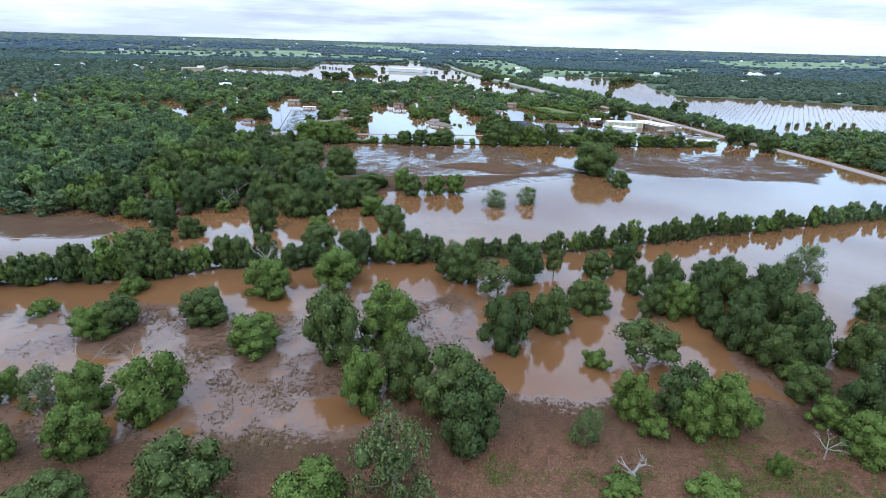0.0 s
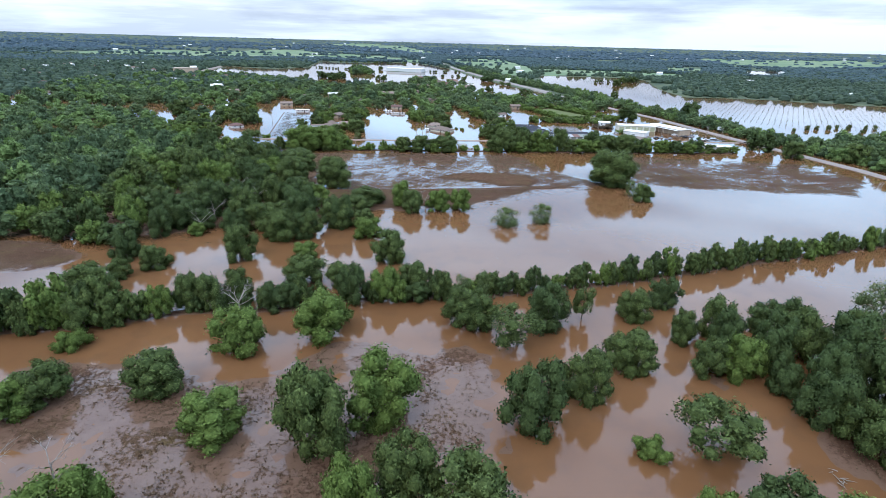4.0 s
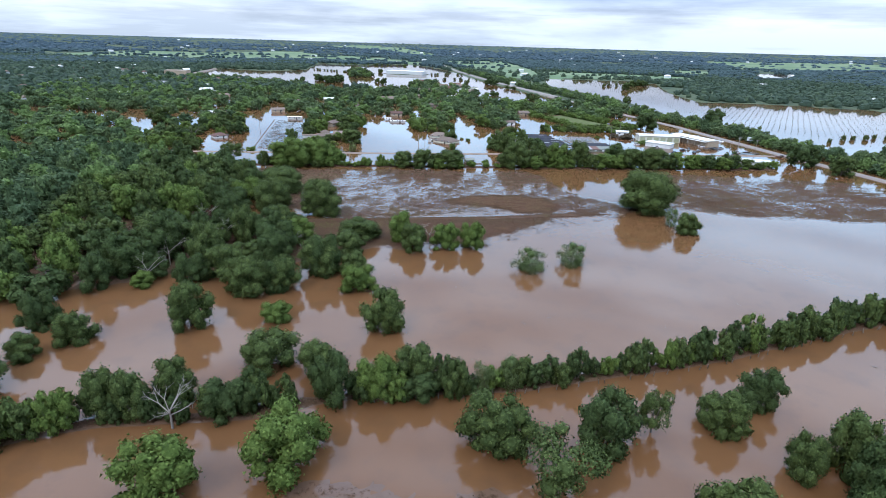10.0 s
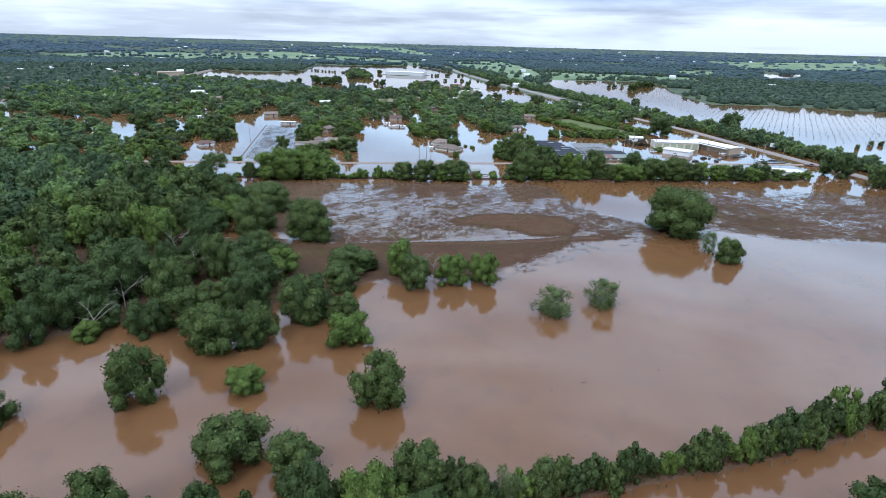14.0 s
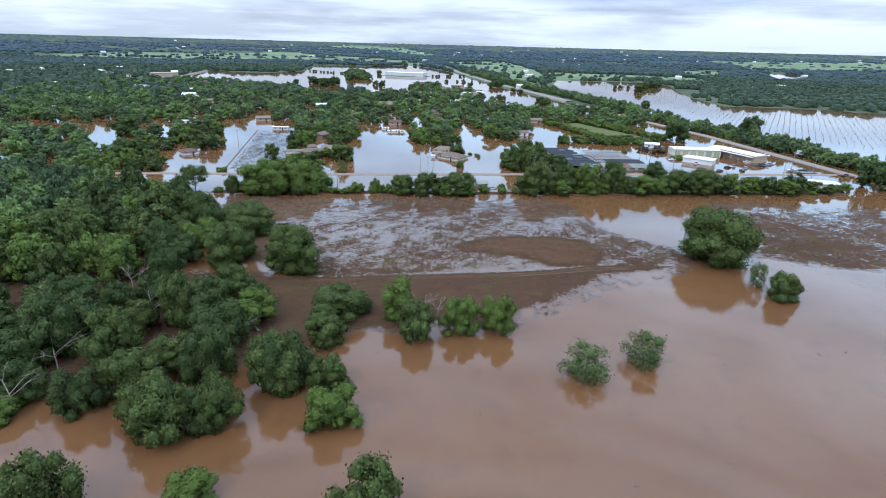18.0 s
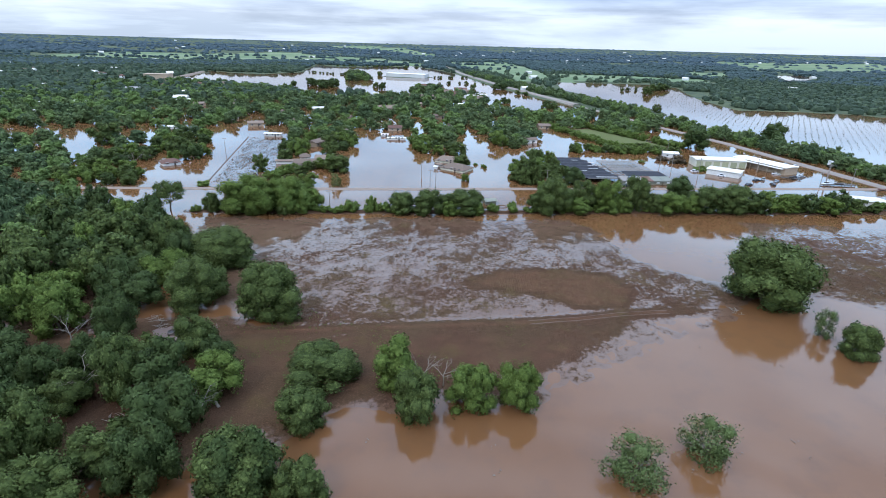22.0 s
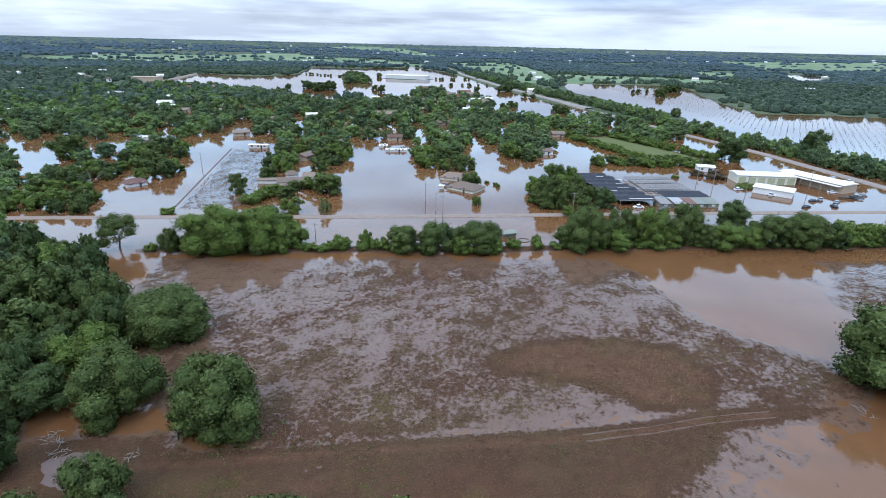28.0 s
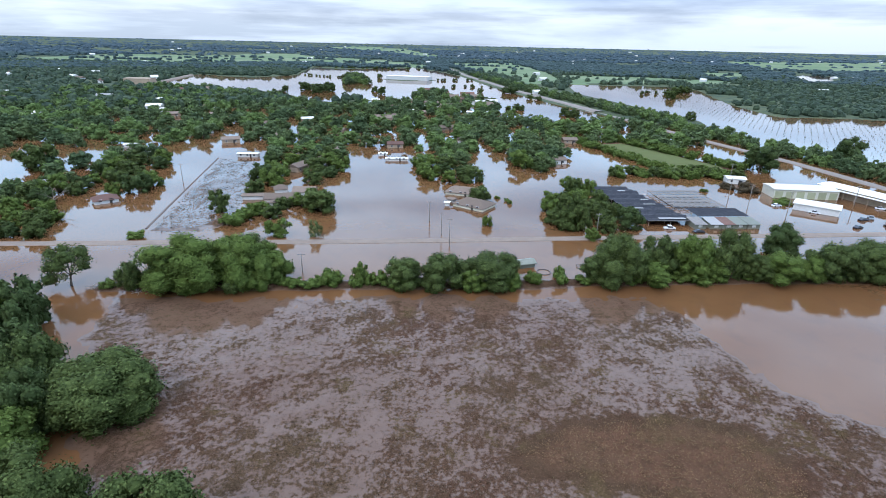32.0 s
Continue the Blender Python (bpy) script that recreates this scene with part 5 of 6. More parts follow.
house(-163, 430, 40, 9, 7.5, WHITE, ROOF_RED, "low pale house with a red-brown hipped roof under trees", 1.4, 1.7, True)
house(-221, 550, 10, 7.5, 4.5, WHITE, ROOF_WHITE, "house with a white metal roof among trees", 1.5, 0.8)
house(-196, 530, -10, 5, 3.5, WHITE, ROOF_WHITE, "small white shed by the water", 1.6, 0.6)
house(-47, 527, 3, 13, 3.6, WHITE, ROOF_WHITE, "long white trailer home at the water's edge", 1.3, 0.3)
house(-57, 541, 5, 5, 4, WHITE, ROOF_WHITE, "small white house among shrubs", 1.2, 0.7)
house(-98, 497, 70, 12, 8, BRICK, ROOF_GREY, "tan house with a grey roof between trees", 2.6, 1.6)
house(-90, 512, 75, 10, 7, WHITE, ROOF_GREY, "white house half hidden by trees", 2.8, 1.7)
house(-88, 538, 80, 9, 7, BRICK, ROOF_GREY, "tan house between tall trees", 3.4, 1.9)
house(-4, 588, 15, 9, 7, WHITE, ROOF_GREY, "pale house behind trees at the flood's edge", 2.8, 1.6)
house(50, 530, 15, 10, 7, WHITE, ROOF_GREY, "small white house at the foot of trees", 2.4, 1.3)
house(50, 425, 70, 9, 5, TIN, ROOF_WHITE, "tin-roofed shed beside the nursery", 1.3, 0.6)
house(9.5, 371, 20, 5, 3.5, GREEN_TIN, GREEN_TIN, "small grey-green shed sunk in the water", 1.4, 0.9, openings=False)
house(138, 491, -12, 9, 7, WHITE, ROOF_WHITE, "small white store building standing in water", 2.6, 0.8)
for i in range(34):
    x, y = RNG.uniform(-420, 190), RNG.uniform(560, 860)
    if away(HIGHWAY, x, y) < 16 or inside(FAR_LAKE, x, y) or (x > 20 and y > 640) or inside(STRIP, x, y):
        continue
    house(x, y, RNG.uniform(-30, 30), RNG.uniform(8, 12), RNG.uniform(6, 8), WHITE if RNG.random() < 0.35 else BRICK,
          (ROOF_WHITE, ROOF_GREY, ROOF_RED, ROOF_GREY)[int(RNG.integers(4))], "village house between flooded trees", RNG.uniform(2.2, 2.7), 1.5)
for i in range(30):
    x, y = RNG.uniform(-900, -340), RNG.uniform(600, 1150)
    if inside(FAR_LAKE, x, y) or abs(x) > 0.95 * y:
        continue
    th = house(x, y, RNG.uniform(-30, 30), RNG.uniform(9, 15), RNG.uniform(7, 9), WHITE, (ROOF_WHITE, ROOF_GREY, ROOF_RED)[int(RNG.integers(3))], "pale suburban house between trees", 3.2, 2.2, openings=False)
    th.location.z = float(np.clip(ground_height(x, y), -0.2, 2.0)) + 0.6
for i in range(64):
    w = RNG.uniform(-0.72, 0.72)
    d = RNG.uniform(950, 4300)
    x, y = d * math.sin(w), d * math.cos(w)
    if inside(FAR_LAKE, x, y) or inside(EAST_LAKE, x, y):
        continue
    th = house(x, y, RNG.uniform(-40, 40), RNG.uniform(10, 20), RNG.uniform(8, 12), WHITE, ROOF_WHITE, "far white farm building among woods", 3.5, 2.2, openings=False)
    th.location.z = float(ground_height(x, y)) + 0.5


def hall(x, y, ang, L, W, H, label, wall=CREAM, roof=ROOF_WHITE, doors=0, name="warehouse", fall=0.5):
    """A low-roofed metal building with roll-up doors on its long front."""
    th = empty(name, pose(x, y, 0, 0, 0, ang), label, "warehouse")
    t = 0.25
    part("wall", boxes((-L / 2, -W / 2, -0.6, L / 2, -W / 2 + t, H), (-L / 2, W / 2 - t, -0.6, L / 2, W / 2, H),
                       (-L / 2, -W / 2 + t, -0.6, -L / 2 + t, W / 2 - t, H), (L / 2 - t, -W / 2 + t, -0.6, L / 2, W / 2 - t, H)), wall, th)
    part("roof", prism([(-W / 2 - 0.5, H), (-W / 2 - 0.5, H + 0.25), (0, H + 0.25 + fall), (W / 2 + 0.5, H + 0.25), (W / 2 + 0.5, H)], -L / 2 - 0.4, L / 2 + 0.4), roof, th)
    for i in range(doors):
        cx = -L / 2 + L * (i + 0.5) / doors
        d = part("roll_door", boxes((cx - L / doors * 0.36, -W / 2 - 0.06, -0.6, cx + L / doors * 0.36, -W / 2, H * 0.80)), OLIVE, th, "yellow-green roll-up door")
        part("door_slat", boxes(*[(cx - L / doors * 0.36, -W / 2 - 0.09, 0.1 + j * 0.5, cx + L / doors * 0.36, -W / 2 - 0.061, 0.14 + j * 0.5) for j in range(int(H * 1.5))]), OLIVE, d)
    return th


hall(157, 466, -4, 30, 11, 4.2, "long cream metal warehouse with yellow-green roll-up doors in floodwater", doors=6)
w2 = hall(183, 461, -66, 34, 11, 4.2, "cream brick-ended wing with an open porch in floodwater", wall=BRICK)
for i in range(6):
    part("porch_post", boxes((-14 + i * 5.4, -8.2, -0.6, -13.7 + i * 5.4, -7.9, 3.6)), BRICK, w2)
part("porch_roof", boxes((-16.5, -8.6, 3.6, 16.5, -5.6, 3.8)), ROOF_WHITE, w2)
hall(149.5, 441.5, -38, 17, 10, 2.8, "white windowless metal store shed standing in water", wall=WHITE, name="store_shed", fall=0.25)
hall(186.5, 386, -14, 17, 9, 2.6, "low building with a broad white roof behind the roadside hedge", wall=WHITE, name="roadside_shop", fall=0.5)
hall(-94, 1268, -14, 82, 34, 6.5, "huge white warehouse beside the far lake", wall=WHITE)
hall(18, 850, 4, 26, 12, 4, "pale commercial building by the far lake", wall=WHITE)
hall(14, 748, -6, 24, 10, 3.5, "long white building at the village edge", wall=WHITE)
hall(-479, 1022, 8, 36, 26, 9, "pinkish two-storey building by the far lake", wall=BRICK, roof=BRICK)
for x, y, a, L, W, wall, roof, label in (
        (-410, 893, 10, 30, 14, BRICK, ROOF_RED, "red-brown school building between trees"), (-346, 930, 4, 28, 12, BRICK, ROOF_GREY, "tan house at the lake shore"),
        (-317, 785, 8, 26, 14, WHITE, ROOF_WHITE, "pale building among village trees"), (-73, 684, 5, 17, 9, BRICK, ROOF_GREY, "tan house with a dark opening among trees"),
        (-36, 812, 12, 15, 9, WHITE, ROOF_GREY, "pale house in the flooded town"), (-18, 788, -8, 14, 9, BRICK, ROOF_GREY, "tan house in the flooded town"),
        (-44, 990, 5, 16, 9, BRICK, ROOF_RED, "red-roofed house by the lake road"), (-26, 950, -5, 18, 9, BRICK, ROOF_RED, "low red-brown house by the lake road"),
        (-420, 760, 5, 14, 9, WHITE, ROOF_WHITE, "white house between trees"), (-364, 658, 0, 12, 8, WHITE, ROOF_WHITE, "white house under trees"),
        (-401, 812, 12, 16, 8, TIN, TIN, "long grey shed among trees"),
        (0, 868, 8, 14, 8, BRICK, ROOF_RED, "red-brown roofed house in the flooded town"), (17, 903, -10, 16, 8, BRICK, ROOF_GREY, "tan house in the flooded town"),
        (8, 936, 6, 18, 8, BRICK, ROOF_RED, "low red-brown house standing in the lake"), (-10, 896, 14, 12, 8, WHITE, ROOF_GREY, "pale house in the flooded town"),
        (34, 846, -6, 13, 8, WHITE, ROOF_WHITE, "white house in the flooded town"), (26, 812, 10, 14, 9, WHITE, ROOF_GREY, "pale house among flooded town trees"), (-302, 731, 4, 14, 8, WHITE, ROOF_WHITE, "white house under village trees")):
    house(x, y, a, L, W, wall, roof, label, 4.2, 2.6)

# ---- the plant nursery ----
nursery = empty("shade_house", pose(72, 441, 0, 0, 0, 4), "nursery shade house with blue-black cloth roofs in stepped rows", "shade house")
for i in range(14):
    y0 = -26 + i * 3.78
    sh = -0.14 * (y0 + 26)
    a, b = (1.7, 2.25) if i % 2 else (2.15, 1.8)
    part("roof_panel", prism([(y0, a), (y0, a + 0.08), (y0 + 3.5, b + 0.08), (y0 + 3.5, b)], -9.5 + sh + 0.4 * math.sin(i * 2.1), 9.5 + sh + 0.5 * math.sin(i * 1.3)), SHADE, nursery)
    part("edge_rail", boxes((-9.6 + sh, y0 - 0.22, a - 0.05, 9.6 + sh, y0 - 0.02, a + 0.12)), LATH, nursery, "pale timber edge rail")
    for x in (-9, 0, 9):
        part("post", boxes((x + sh - 0.08, y0 + 0.2, -0.7, x + sh + 0.08, y0 + 0.36, 1.75)), LATH, nursery)
for k, (x, y) in enumerate(((-6, -10), (2, 3), (5, 12), (-3, 18))):
    part("torn_sheet", prism([(y, 2.35), (y, 2.41), (y + 1.2, 2.45), (y + 1.2, 2.37)], x - 2.2, x + 1.4), TIN, nursery, "pale torn plastic sheet")
part("torn_sheet", boxes((-4, -24, 2.3, 7, -22.4, 2.37)), TIN, nursery, "pale torn plastic sheet")
part("torn_sheet", boxes((-2, -4, 2.35, 3.5, -3.0, 2.42)), TIN, nursery, "pale torn plastic sheet")
lath = empty("lath_house", pose(95, 452, 0, 0, 0, 4), "collapsed weathered lath house over drowned plants", "lath house")
for i in range(50):
    y0, sag = -14 + i * 0.57, 1.35 + 0.22 * math.sin(i * 0.9) + 0.16 * math.sin(i * 2.3)
    cut = 1.5 * (1 + math.sin(i * 3.7))
    part("slat", prism([(y0, sag), (y0, sag + 0.05), (y0 + 0.36, sag + 0.09), (y0 + 0.36, sag + 0.04)], -12 + (cut if i % 3 == 0 else 0), 12 - (cut if i % 5 == 0 else 0)), LATH, lath)
for i in range(8):
    part("beam", boxes((-12 + i * 3.4, -14, 1.0, -11.8 + i * 3.4, 14.2, 1.22)), LATH, lath)
    for y in (-13.5, 0, 13.5):
        part("post", boxes((-12 + i * 3.4, y, -0.7, -11.85 + i * 3.4, y + 0.15, 1.1)), LATH, lath)
side = empty("shade_house", pose(98, 428, 0, 0, 0, 4), "low dark cloth shade roof behind the potting sheds", "shade house")
for i in range(2):
    part("roof_panel", prism([(-5 + i * 5.2, 2.2), (-5 + i * 5.2, 2.32), (-0.2 + i * 5.2, 2.6), (-0.2 + i * 5.2, 2.48)], -11, 11), SHADE, side)
    for x in (-10.5, 0, 10.5):
        part("post", boxes((x - 0.07, -4.8 + i * 5.2, -0.7, x + 0.07, -4.66 + i * 5.2, 2.25)), LATH, side)
for i, (x, mat) in enumerate(((84, LATH), (90.5, TIN), (95.5, ROOF_RED), (100.5, GREEN_TIN), (106, GREEN_TIN))):
    shed = empty("potting_shed", pose(x, 415.5 + 0.4 * i, 0, 0, 0, 4), "low potting shed with a sloping sheet roof", "shed", "row of potting sheds")
    part("wall", boxes((-2.5, -3.5, -0.6, 2.5, -3.3, 2.0), (-2.5, 3.3, -0.6, 2.5, 3.5, 2.6), (-2.5, -3.3, -0.6, -2.3, 3.3, 2.0), (2.3, -3.3, -0.6, 2.5, 3.3, 2.0)), GREEN_TIN, shed)
    part("roof", prism([(-4.1, 1.95), (-4.1, 2.05), (3.8, 2.8), (3.8, 2.7)], -2.62, 2.62), mat, shed)
    part("window", boxes((-0.8, -3.58, 0.7, 0.8, -3.5, 1.6)), WHITE, shed, "white shutter")


# ---- vehicles ----
def car(x, y, ang, paint, label, truck=False, sunk=0.25):
    th = empty("pickup_truck" if truck else "car", pose(x, y, -sunk, 0, 0, ang), label, "vehicle", "flooded vehicles")
    prof = [(-2.3, 0.35), (-2.3, 0.85), (-0.9, 0.95), (-0.7, 0.95), (2.1, 0.9), (2.3, 0.7), (2.3, 0.35)] if truck else \
           [(-2.2, 0.35), (-2.25, 0.85), (-1.5, 0.98), (1.0, 0.95), (2.0, 0.82), (2.2, 0.6), (2.2, 0.35)]
    bm = prism(prof, -0.88, 0.88, "y")
    bmesh.ops.bevel(bm, geom=bm.edges[:], offset=0.06, segments=1, affect="EDGES")
    part("body", bm, PAINT[paint], th)
    cab = [(-0.9, 0.94), (-0.75, 1.62), (0.4, 1.65), (1.15, 0.94)] if truck else [(-1.7, 0.95), (-1.15, 1.42), (0.25, 1.44), (1.05, 0.93)]
    part("glasshouse", prism(cab, -0.76, 0.76, "y"), GLASS, th, "dark window glass")
    part("roof", boxes((cab[1][0] - 0.02, -0.78, cab[1][1] - 0.03, cab[2][0] + 0.02, 0.78, cab[2][1] + 0.05)), PAINT[paint], th)
    for wx in (-1.4, 1.4):
        for wy in (-0.84, 0.84):
            ring = [(wx + 0.33 * math.cos(k * math.pi / 6), 0.33 + 0.33 * math.sin(k * math.pi / 6)) for k in range(12)]
            part("wheel", prism(ring, wy - 0.12, wy + 0.12, "y"), RUBBER, th)


for x, y, a, c, truck in ((146, 437.5, -38, "white", True), (135, 447, 10, "white", False), (161, 428.5, 15, "black", False), (166, 431, 60, "grey", True), (165, 420, 80, "black", False),
                          (171, 427, 40, "grey", False), (187, 437, 10, "black", True), (193, 440, 15, "grey", False), (182, 446, -20, "white", False), (151, 418, 25, "black", False),
                          (72, 411.5, 5, "white", True), (82, 408, 10, "black", False), (208, 470, -70, "white", False), (197, 425, 12, "white", True)):
    car(x, y, a, c, c + (" pickup truck" if truck else " car") + " standing deep in brown floodwater", truck)


def trailer(x, y, ang):
    """A parked box trailer with its tractor."""
    th = empty("box_trailer", pose(x, y, 0.7, 0, 0, ang), "white box trailer and truck parked on the highway shoulder", "truck")
    part("box", boxes((-3.5, -1.2, 0.9, 3.2, 1.2, 3.4), bevel=0.06), PAINT["white"], th)
    part("cab", boxes((3.5, -1.1, 0.5, 5.4, 1.1, 2.6), bevel=0.12), PAINT["white"], th)
    part("windscreen", boxes((5.4, -0.9, 1.6, 5.44, 0.9, 2.4)), GLASS, th)
    for wx in (-2.6, -1.5, 4.3):
        for wy in (-1.05, 1.05):
            ring = [(wx + 0.45 * math.cos(k * math.pi / 6), 0.45 + 0.45 * math.sin(k * math.pi / 6)) for k in range(12)]
            part("wheel", prism(ring, wy - 0.14, wy + 0.14, "y"), RUBBER, th)


trailer(231, 468.3, -50)


def flatbed(x, y, ang, L, mat, label, name="flatbed_trailer"):
    """A low bed on posts, half drowned."""
    th = empty(name, pose(x, y, 0, 0, 0, ang), label, "wreckage")
    part("deck", boxes((-L / 2, -1.2, 0.55, L / 2, 1.2, 0.75), bevel=0.03), mat, th)
    for i in range(4):
        for wy in (-1.0, 1.0):
            part("post", boxes((-L / 2 + 0.3 + (L - 0.8) * i / 3, wy - 0.08, -0.7, -L / 2 + 0.46 + (L - 0.8) * i / 3, wy + 0.08, 0.55)), mat, th)
    part("load", boxes((-L * 0.1, -0.7, 0.75, L * 0.15, 0.7, 1.5), bevel=0.1), DARK, th, "dark heap of machinery")


flatbed(201, 421.8, 2, 18, DARK, "long dark flatbed with machinery standing in floodwater")
flatbed(183.5, 434.8, -18, 10, DARK, "dark wrecked decking drifting in the flooded yard")
flatbed(193.5, 452, -60, 8, GRAVEL, "jumble of grey planks beside the warehouse")
flatbed(220.5, 412.8, -40, 8, ROOF_RED, "rusty red flatbed near the highway")

# ---- poles ----
def pole(x, y, h, lean=0.0, ang=0.0):
    th = empty("utility_pole", pose(x, y, -0.6, lean, 0, ang), "slender weathered wooden utility pole beside the flood", "utility pole", "utility poles")
    v, f = tubes([[(Vector((0, 0, 0)), 0.17), (Vector((0, 0, h * 0.5)), 0.15), (Vector((0, 0, h)), 0.11)]], 8)
    part("pole", mesh_of("pole", v, f, LATH, True), None, th)
    arm = part("crossarm", boxes((-1.1, -0.06, h - 0.6, 1.1, 0.06, h - 0.45)), LATH, th)
    for k in (-1.0, 0.0, 1.0):
        part("insulator", boxes((k - 0.06, -0.05, h - 0.45, k + 0.06, 0.05, h - 0.25), bevel=0.02), TIN, arm)


for x, y, h in ((-146, 464, 10), (-23, 414, 9), (-18, 398, 9), (-15, 387, 11), (-60, 362, 7), (119, 459, 11), (119, 442, 12), (129, 430, 12), (174, 452, 10), (137, 494, 10),
                (200, 430, 11), (205, 418, 11), (-105, 352, 8), (40, 400, 10), (185.1, 413.3, 10), (196.4, 424.6, 11)):
    pole(x, y, h)

# a broken gate by the hedge
gate = empty("gate", pose(26, 371, -0.4, 0, 0, 12), "broken pale wooden gate leaning in the water", "gate")
for k in range(4):
    part("post", boxes((k * 1.6, 0, -0.4, k * 1.6 + 0.14, 0.14, 1.6 - 0.2 * (k % 2))), DEADWOOD, gate)
for k in range(3):
    part("rail", boxes((0.1, 0.15, 0.3 + k * 0.4, 4.9, 0.21, 0.42 + k * 0.4)), DEADWOOD, gate)
# the kerb that divides the flooded lot
kerb = ribbon("kerb", [(-127.5, 397), (-137, 443), (-153, 522)], 0.35, 0.18, 0.5, GRAVEL, "low dark kerb dividing a flooded lot", "kerb")

# ---- grass, reeds and orchard rows ----


def tufts(name, px, py, lo, hi, size, mat, label, rng, per=2, rise=0.16, keep=0.74):
    z = ground_height(px, py)
    n = fbm(px, py, 7, 81, 3)
    ok = (z > lo) & (z < hi) & (0.8 * n + 0.35 * vnoise(px, py, 2.6, 83) + 0.35 * rng.random(len(px)) > keep)
    px, py, z = px[ok], py[ok], np.maximum(z[ok], 0)
    pos = np.repeat(np.stack([px, py, z + 0.04], 1), per, 0) + rng.normal(0, 0.22, (len(px) * per, 3)) * np.array([1, 1, 0])
    pos[:, 2] += rng.uniform(0, rise, len(pos))
    v, f = kites(pos, np.tile((0, 0, 1.1), (len(pos), 1)), size, rng)
    v[:, 2] = np.maximum(v[:, 2], 0.012)
    return tagged(new(name, mesh_of(name, v, f, mat)), label, "grass", kind="stuff")


def spread(n, x0, x1, y0, y1):
    return RNG.uniform(x0, x1, n), RNG.uniform(y0, y1, n)


tufts("meadow_grass", *spread(26000, -80, 130, 258, 340), 0.10, 0.8, 0.24, TUFT, "brown silted grass poking through shallow water", RNG, 2, 0.14, 0.62)
tufts("bank_grass", *spread(26000, -105, 85, 44, 135), 0.03, 0.8, 0.3, TUFT, "brown trampled grass on the muddy bank", RNG)
tufts("lot_grass", *spread(9000, -156, -92, 392, 524), -0.12, 0.2, 0.36, DROWNED, "dark drowned grass on the flooded lot", RNG, 2, 0.06, 0.68)
gx, gy = spread(9000, 8, 72, 52, 74)
ok = fbm(gx, gy, 8, 91, 3) > 0.53
tufts("bank_green_grass", gx[ok], gy[ok], 0.1, 1.2, 0.22, GRASS, "patches of fresh green grass on the muddy bank", RNG, 4, 0.10, 0.66)
gx, gy = spread(5000, -70, 10, 226, 268)
ok = fbm(gx, gy, 12, 93, 3) > 0.56
tufts("spit_green_grass", gx[ok], gy[ok], 0.05, 1.2, 0.24, GRASS, "thin green grass on the muddy spit", RNG)
gx, gy = spread(9000, -6, 48, 272, 301)
ok = inside(MOUND, gx, gy)
tufts("mound_stubble", gx[ok], gy[ok], 0.05, 1.2, 0.17, STUBBLE, "pale tan stubble on the dry mound", RNG, 2, 0.08, 0.55)
rows = []
for i in range(-8, 74):
    for k in range(130):
        x, y = 300 + i * 7.4 - k * 1.25, 420 + k * 7.2 + i * 2.5
        rows.append((x + RNG.normal(0, 0.3), y + RNG.normal(0, 0.3)))
rows = np.array(rows)
keep = inside(EAST_LAKE, rows[:, 0], rows[:, 1]) & (rows[:, 0] > 262) & (rows[:, 0] < 640)
rows = np.repeat(rows[keep], 3, 0)
pos = np.column_stack([rows, np.tile((0.25, 0.5, 0.75), len(rows) // 3)])
v, f = kites(pos + RNG.normal(0, 0.2, pos.shape), np.tile((0.0, -0.6, 0.6), (len(pos), 1)), 0.56, RNG)
v[:, 2] = np.maximum(v[:, 2], 0.02)
tagged(new("orchard_rows", mesh_of("orchard_rows", v, f, LEAF["D"])), "rows of young drowned orchard plants in a wide lake", "orchard", kind="stuff")


# ---- driftwood ----
def brush_pile(x, y, r, seed):
    """A heap of broken branches."""
    rng = np.random.default_rng(seed)
    th = empty("brush_pile", pose(x, y, max(0.0, float(ground_height(x, y)))), "heap of bleached broken branches on the mud", "driftwood")
    for i in range(11):
        w, d = rng.uniform(0, 6.28), rng.uniform(0, r)
        a = Vector((math.cos(w) * d, math.sin(w) * d, rng.uniform(0.05, 0.3)))
        u = rng.uniform(0, 6.28)
        b = a + Vector((math.cos(u), math.sin(u), rng.uniform(-0.05, 0.25))) * rng.uniform(0.8, 2.0)
        v, f = tubes([[(a, 0.07), (a.lerp(b, 0.5) + Vector((0, 0, 0.08)), 0.055), (b, 0.02)]], 5)
        part("branch", mesh_of("branch", v, f, DEADWOOD, True), None, th)


for i, (x, y, r) in enumerate(((69, 274, 2.2), (-83, 262, 2.0), (-92, 268, 1.6), (-35, 146, 2.6), (-29, 152, 2.2), (-92, 110, 2.4), (64, 92, 2.0), (-76.8, 265.7, 1.8), (30, 365, 1.8), (-101, 346, 2.0), (-80.8, 260.4, 1.4), (-78.3, 257.9, 1.4), (-69.7, 225, 1.8), (-82.2, 220.2, 1.5), (-54.1, 236.5, 1.3), (-116, 348, 2.2), (-66, 258, 1.2))):
    brush_pile(x, y, r, 50 + i)
log = empty("fallen_log", pose(-56.6, 233.3, max(0.1, float(ground_height(-56.6, 233.3)))), "bleached fallen log lying on the mud", "driftwood")
v, f = tubes([[(Vector((0, 0, 1.4)), 0.16), (Vector((2.0, -2.3, 0.8)), 0.24), (Vector((4.1, -4.7, 0.15)), 0.32)]], 8)
part("stem", mesh_of("stem", v, f, DEADWOOD, True), None, log)
px, py = spread(48, -60, 110, 150, 262)
ok = ground_height(px, py) < -0.3
pos = np.stack([px, py, np.full(len(px), 0.05)], 1)[ok]
pos = np.repeat(pos, 3, 0) + RNG.normal(0, 0.3, (3 * len(pos), 3)) * np.array([1, 1, 0.05])
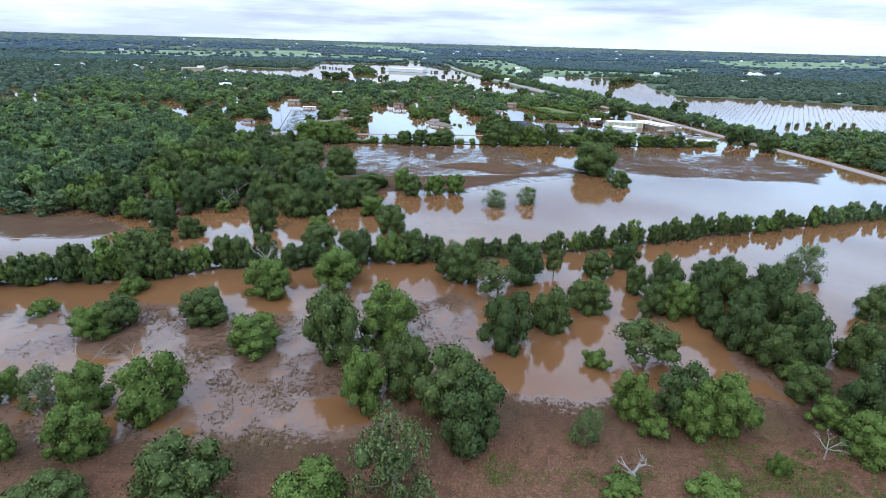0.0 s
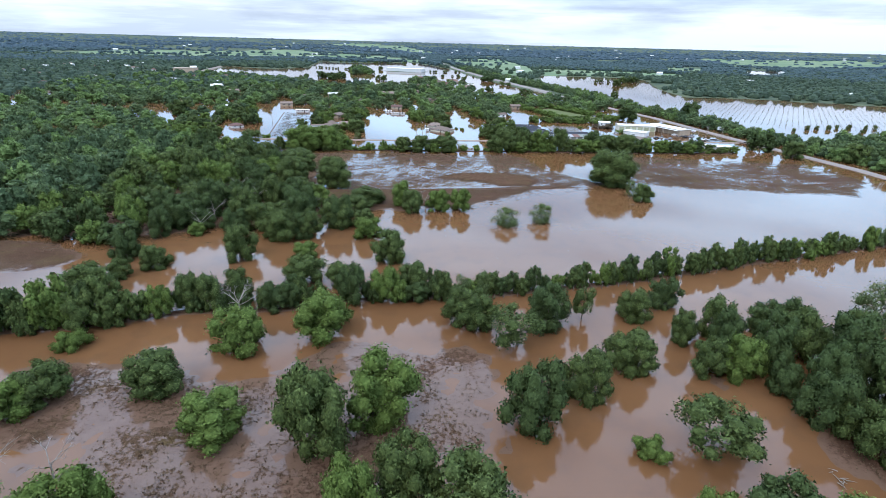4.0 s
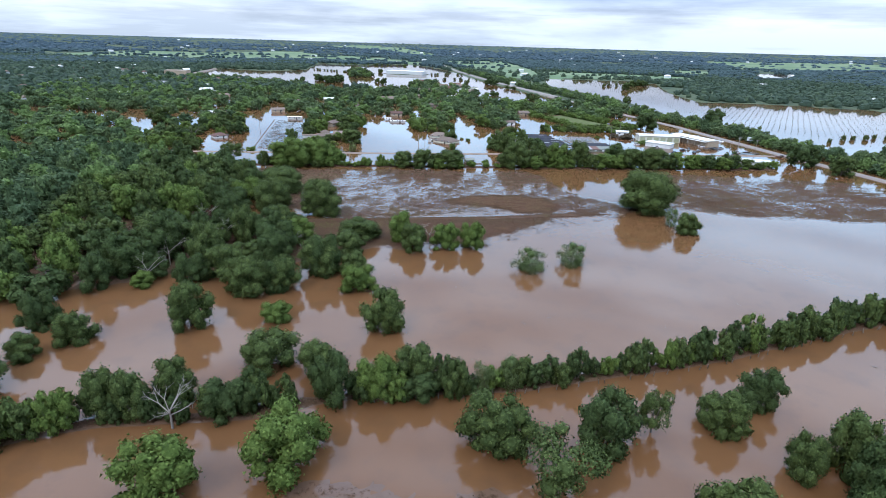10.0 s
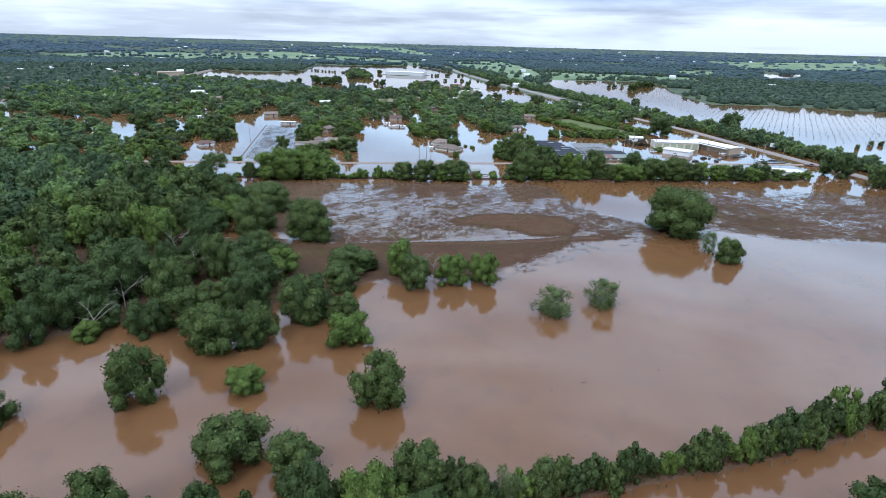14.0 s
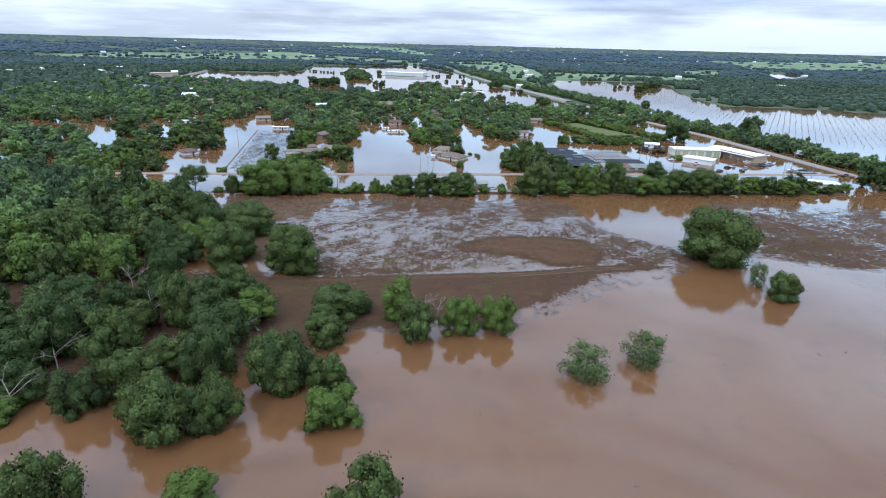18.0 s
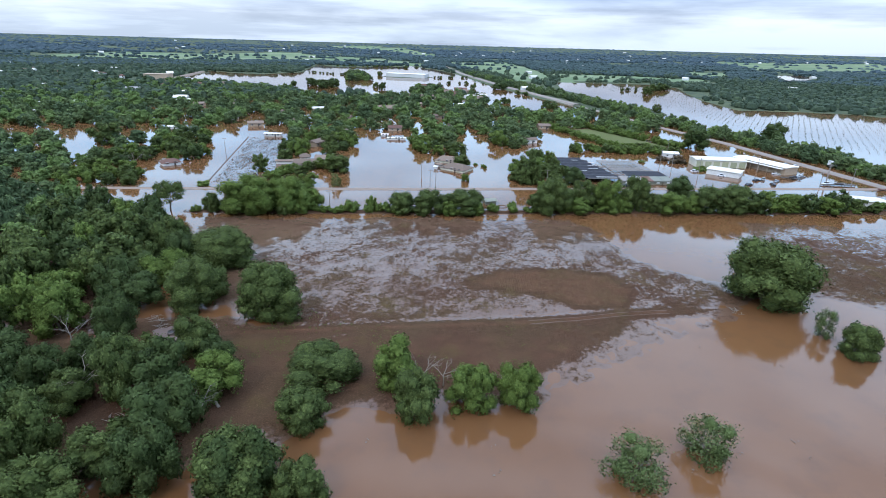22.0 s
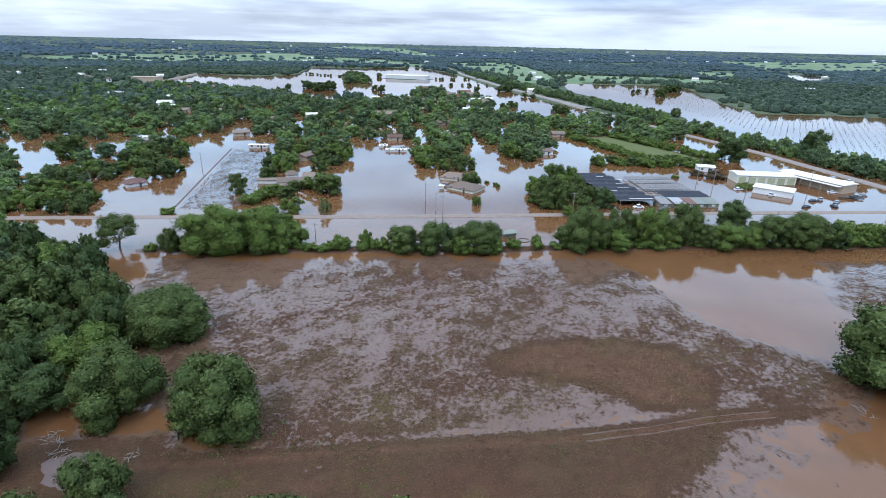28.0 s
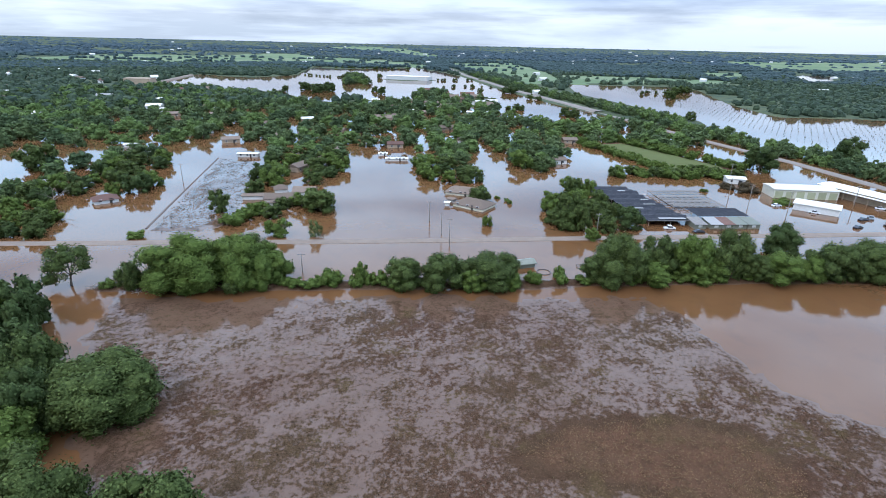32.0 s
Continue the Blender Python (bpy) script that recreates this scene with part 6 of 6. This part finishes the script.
v, f = kites(pos, np.tile((0, 0, 3.0), (len(pos), 1)), 0.36, RNG)
v[:, 2] = np.maximum(v[:, 2], 0.01)
tagged(new("floating_debris", mesh_of("floating_debris", v, f, BARK)), "small dark scraps drifting on the floodwater", "debris", kind="stuff")


# ---- the feeding place on the spit ----
def bare_patch(x, y, r, seed):
    """A trodden pale patch of bare mud lying on the ground."""
    rng = np.random.default_rng(seed)
    verts, faces = [(x, y, 0.0)], []
    for j in range(1, 6):
        for k in range(24):
            w = 2 * math.pi * k / 24
            d = r * j / 5 * (1 + 0.22 * math.sin(2 * w + seed) + 0.12 * math.sin(5 * w) + (rng.uniform(-0.10, 0.10) if j == 5 else 0))
            verts.append((x + 1.25 * math.cos(w) * d, y + math.sin(w) * d, 0.0))
    v = np.array(verts)
    v[:, 2] = np.maximum(ground_height(v[:, 0], v[:, 1]), 0.0) + 0.05
    v[-24:, 2] -= 0.07
    for k in range(24):
        m = (k + 1) % 24
        faces.append((0, 1 + k, 1 + m))
        faces += [(1 + 24 * j + k, 25 + 24 * j + k, 25 + 24 * j + m, 1 + 24 * j + m) for j in range(4)]
    return tagged(new("bare_patch", mesh_of("bare_patch", v, faces, PALE_MUD, True)), "trodden pale bare mud round a feeding trough", "ground", kind="structure")


bare_patch(-73.6, 254.0, 4.2, 3)


def stock_trough(x, y, z, r, label, inside_label):
    """A round trough with a thick rim."""
    th = empty("feed_trough", pose(x, y, z), label, "trough")
    hoop = [(r * math.cos(k * math.pi / 10), r * math.sin(k * math.pi / 10)) for k in range(20)]
    bm = bmesh.new()
    levels = [[bm.verts.new((u * a, u * b, h)) for a, b in hoop] for u, h in ((1.0, 0.0), (1.04, 0.55), (0.90, 0.57), (0.84, 0.12))]
    for p, q in zip(levels, levels[1:]):
        for k in range(20):
            bm.faces.new((p[k], p[(k + 1) % 20], q[(k + 1) % 20], q[k]))
    bm.faces.new(levels[-1])
    part("rim", bm, GRAVEL, th)
    bm = bmesh.new()
    bm.faces.new([bm.verts.new((0.86 * a, 0.86 * b, 0.30)) for a, b in hoop])
    part("filling", bm, DARK, th, inside_label)


stock_trough(-74.4, 254.6, max(0.05, float(ground_height(-74.4, 254.6))) + 0.05, 1.05, "round grey feeding trough on trodden mud", "dark feed lying in the trough")
stock_trough(14.7, 366.4, -0.36, 2.2, "wide round stock tank awash in floodwater", "dark water in the tank")

# ---- stakes of an old fence below the dyke ----
stake = mesh_of("fence_post", *tubes([[(Vector((0, 0, -0.8)), 0.10), (Vector((0.03, 0, 0.4)), 0.09), (Vector((0.05, 0.02, 1.25)), 0.07)]], 6), BARK)
for (x0, y0), (x1, y1) in zip(LEVEE[6:-2], LEVEE[7:-1]):
    k = int(math.hypot(x1 - x0, y1 - y0) / 3.4)
    for i in range(k):
        s = (i + RNG.uniform(0.1, 0.9)) / k
        post = new("fence_post", stake)
        post.matrix_basis = pose(x0 + (x1 - x0) * s + 1.4, y0 + (y1 - y0) * s - 2.5, 0, RNG.normal(0, 7), RNG.normal(0, 9), RNG.uniform(0, 360))
        tagged(post, "weathered leaning fence stake at the foot of the dyke", "fence post", "fence stakes below the dyke")
